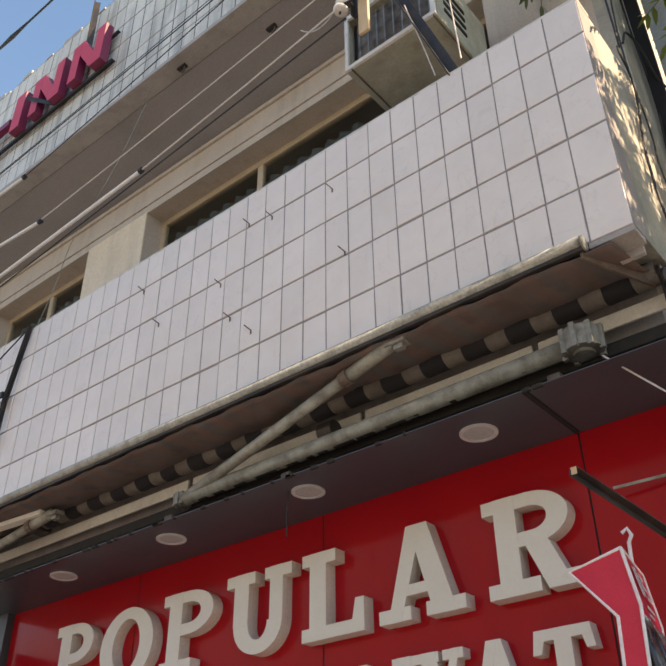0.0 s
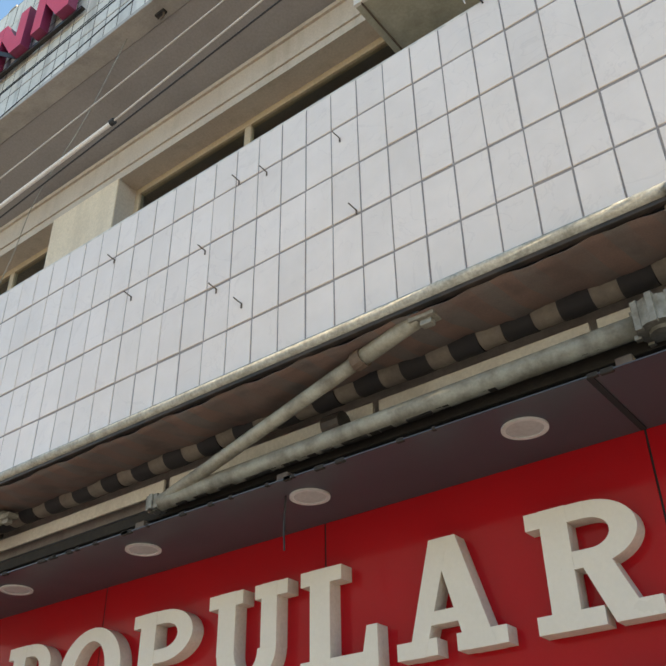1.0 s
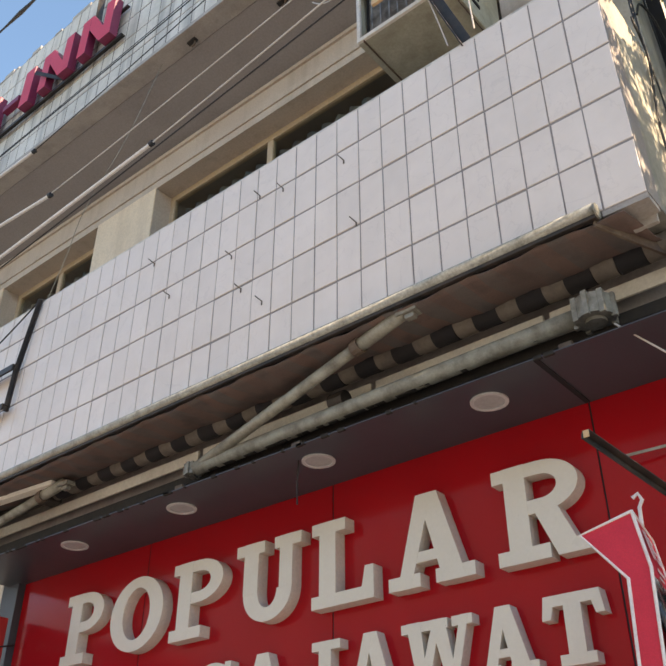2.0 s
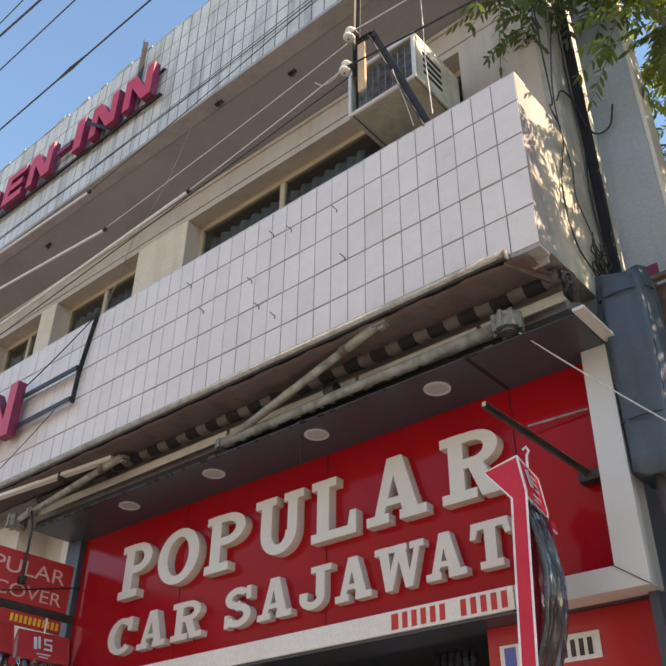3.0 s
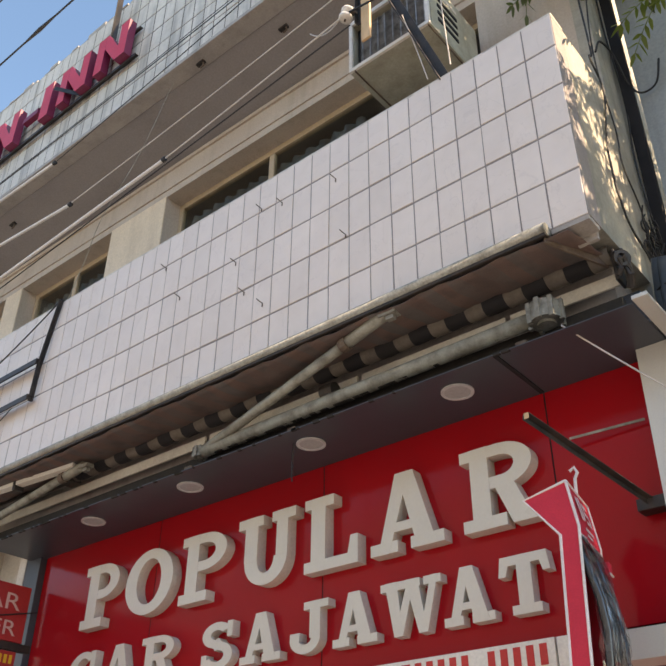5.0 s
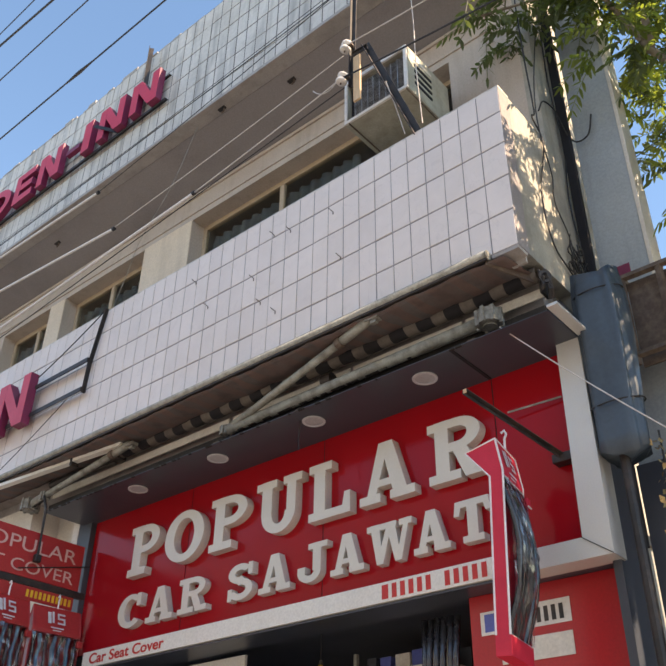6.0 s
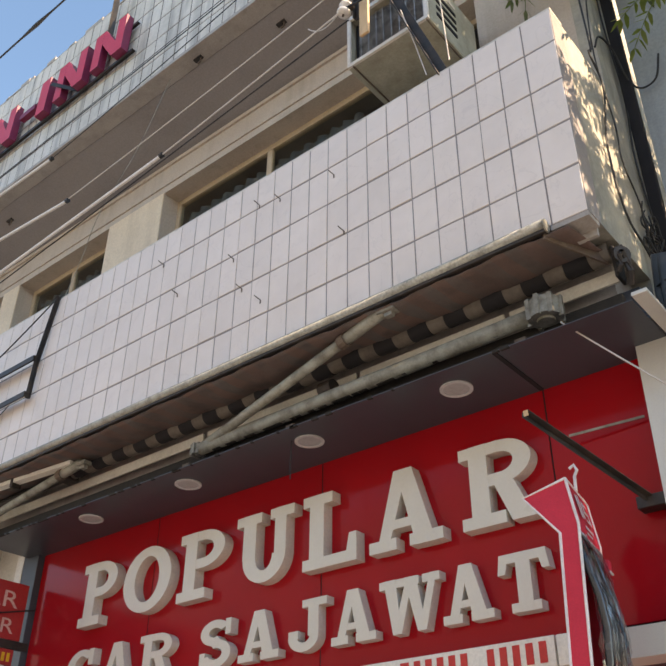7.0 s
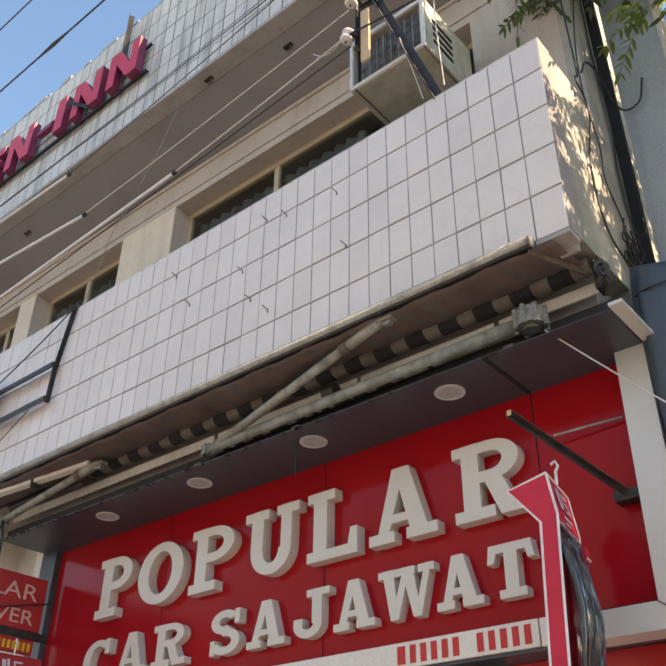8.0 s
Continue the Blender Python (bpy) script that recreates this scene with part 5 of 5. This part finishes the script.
    for li, l in enumerate(limbs):
        for i in range(1, len(l)):
            a, b = Vector(l[i - 1]), Vector(l[i])
            for k in range(int(14 * (b - a).length) + 4):
                p = a.lerp(b, random.random())
                if li == 0 and -0.5 < p.x < 0.3 and random.random() < 0.85:
                    continue
                th = random.uniform(0, 2 * math.pi)
                tw = Vector((math.cos(th), math.sin(th), random.uniform(-0.5, 0.6))).normalized() * random.uniform(0.08, 0.45)
                if random.random() < 0.55 and p.x < 1.0:
                    sweep(crowns[0], [p, p + tw * 0.6 + Vector((0, 0, 0.03)), p + tw], 0.005, 4, cap=False)
                # The sunlit leaf colour goes only to the right of x -0.5
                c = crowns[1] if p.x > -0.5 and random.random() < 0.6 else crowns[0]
                # Denser fronds on the unseen limbs added for shade
                for _ in range(5 if li in (5, 6, 7, 8, 13) else 3):
                    frond(c, p + tw, Vector((random.uniform(-1, 1), random.uniform(-1, 1), random.uniform(-0.6, 0.5))), random.uniform(0.22, 0.38))
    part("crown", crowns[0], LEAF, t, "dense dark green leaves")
    part("crown", crowns[1], LEAF_LIGHT, t, "yellow-green leaves with sunlight put into their colour")


tree()


# ---------------------------------------------------------------- wall tiles, last
def tile_mesh(w, h, seed, g, gz):
    random.seed(seed)
    bm = bmesh.new()
    b = 0.002
    j = lambda: random.uniform(-0.0009, 0.0009)
    o = [(g + j(), gz + j()), (w - g + j(), gz + j()), (w - g + j(), h - gz + j()), (g + j(), h - gz + j())]
    c = (w / 2, h / 2)
    i = [(x + (b if x < c[0] else -b), z + (b if z < c[1] else -b)) for x, z in o]
    back = [bm.verts.new((x, 0.012, z)) for x, z in o]
    mid = [bm.verts.new((x, 0.002, z)) for x, z in o]
    fr = [bm.verts.new((x, j() * 0.5, z)) for x, z in i]
    bm.faces.new(fr)
    for k in range(4):
        m = (k + 1) % 4
        bm.faces.new((mid[k], mid[m], fr[m], fr[k]))
        bm.faces.new((back[k], back[m], mid[m], mid[k]))
    bmesh.ops.recalc_face_normals(bm, faces=bm.faces[:])
    me = bpy.data.meshes.new("tile")
    bm.to_mesh(me)
    bm.free()
    return me


def tiles(parent, mat, x_right, cols, edges, first_w, keep=300, gaps=(0.0036, 0.0066)):
    """Rows of tiles between the heights in edges, from the right end; those past the count are joined."""
    rest = bmesh.new()
    pool = {}
    count = 0
    for c in range(cols):
        w = first_w if c == 0 else PITCH_X
        x = x_right - first_w if c == 0 else x_right - first_w - c * PITCH_X
        for z0, z1 in zip(edges, edges[1:]):
            key = (round(w, 3), round(z1 - z0, 3), random.randrange(4))
            if key not in pool:
                st = random.getstate()
                pool[key] = tile_mesh(key[0], z1 - z0, hash((key[2], int(key[1] * 1000))) % 1000, *gaps)
                random.setstate(st)
                pool[key].materials.append(mat)
            turn = (random.uniform(-0.25, 0.25), random.uniform(-0.2, 0.2), random.uniform(-0.25, 0.25))
            m = pose(x, random.uniform(-0.0015, 0.0015), z0, *turn)
            if count < keep:
                ob = new("tile", pool[key])
                ob.parent = parent
                ob.matrix_basis = m
            else:
                before = len(rest.verts)
                rest.from_mesh(pool[key])
                rest.verts.ensure_lookup_table()
                bmesh.ops.transform(rest, matrix=m, verts=rest.verts[before:])
            count += 1
    if len(rest.verts):
        tagged(part("tile_field", rest, mat, parent), kind="stuff")
    else:
        rest.free()


random.seed(17)
tiles(parapet, TILE, XE, 56, [4.159, 4.4486, 4.738, 5.0274, 5.3168, 5.5686], 0.181, keep=300)
tiles(upper, TILE_OLD, XE, 84, [7.646, 7.871] + [8.16 + PITCH_Z * k for k in range(5)], 0.152, keep=0, gaps=(0.0068, 0.0078))
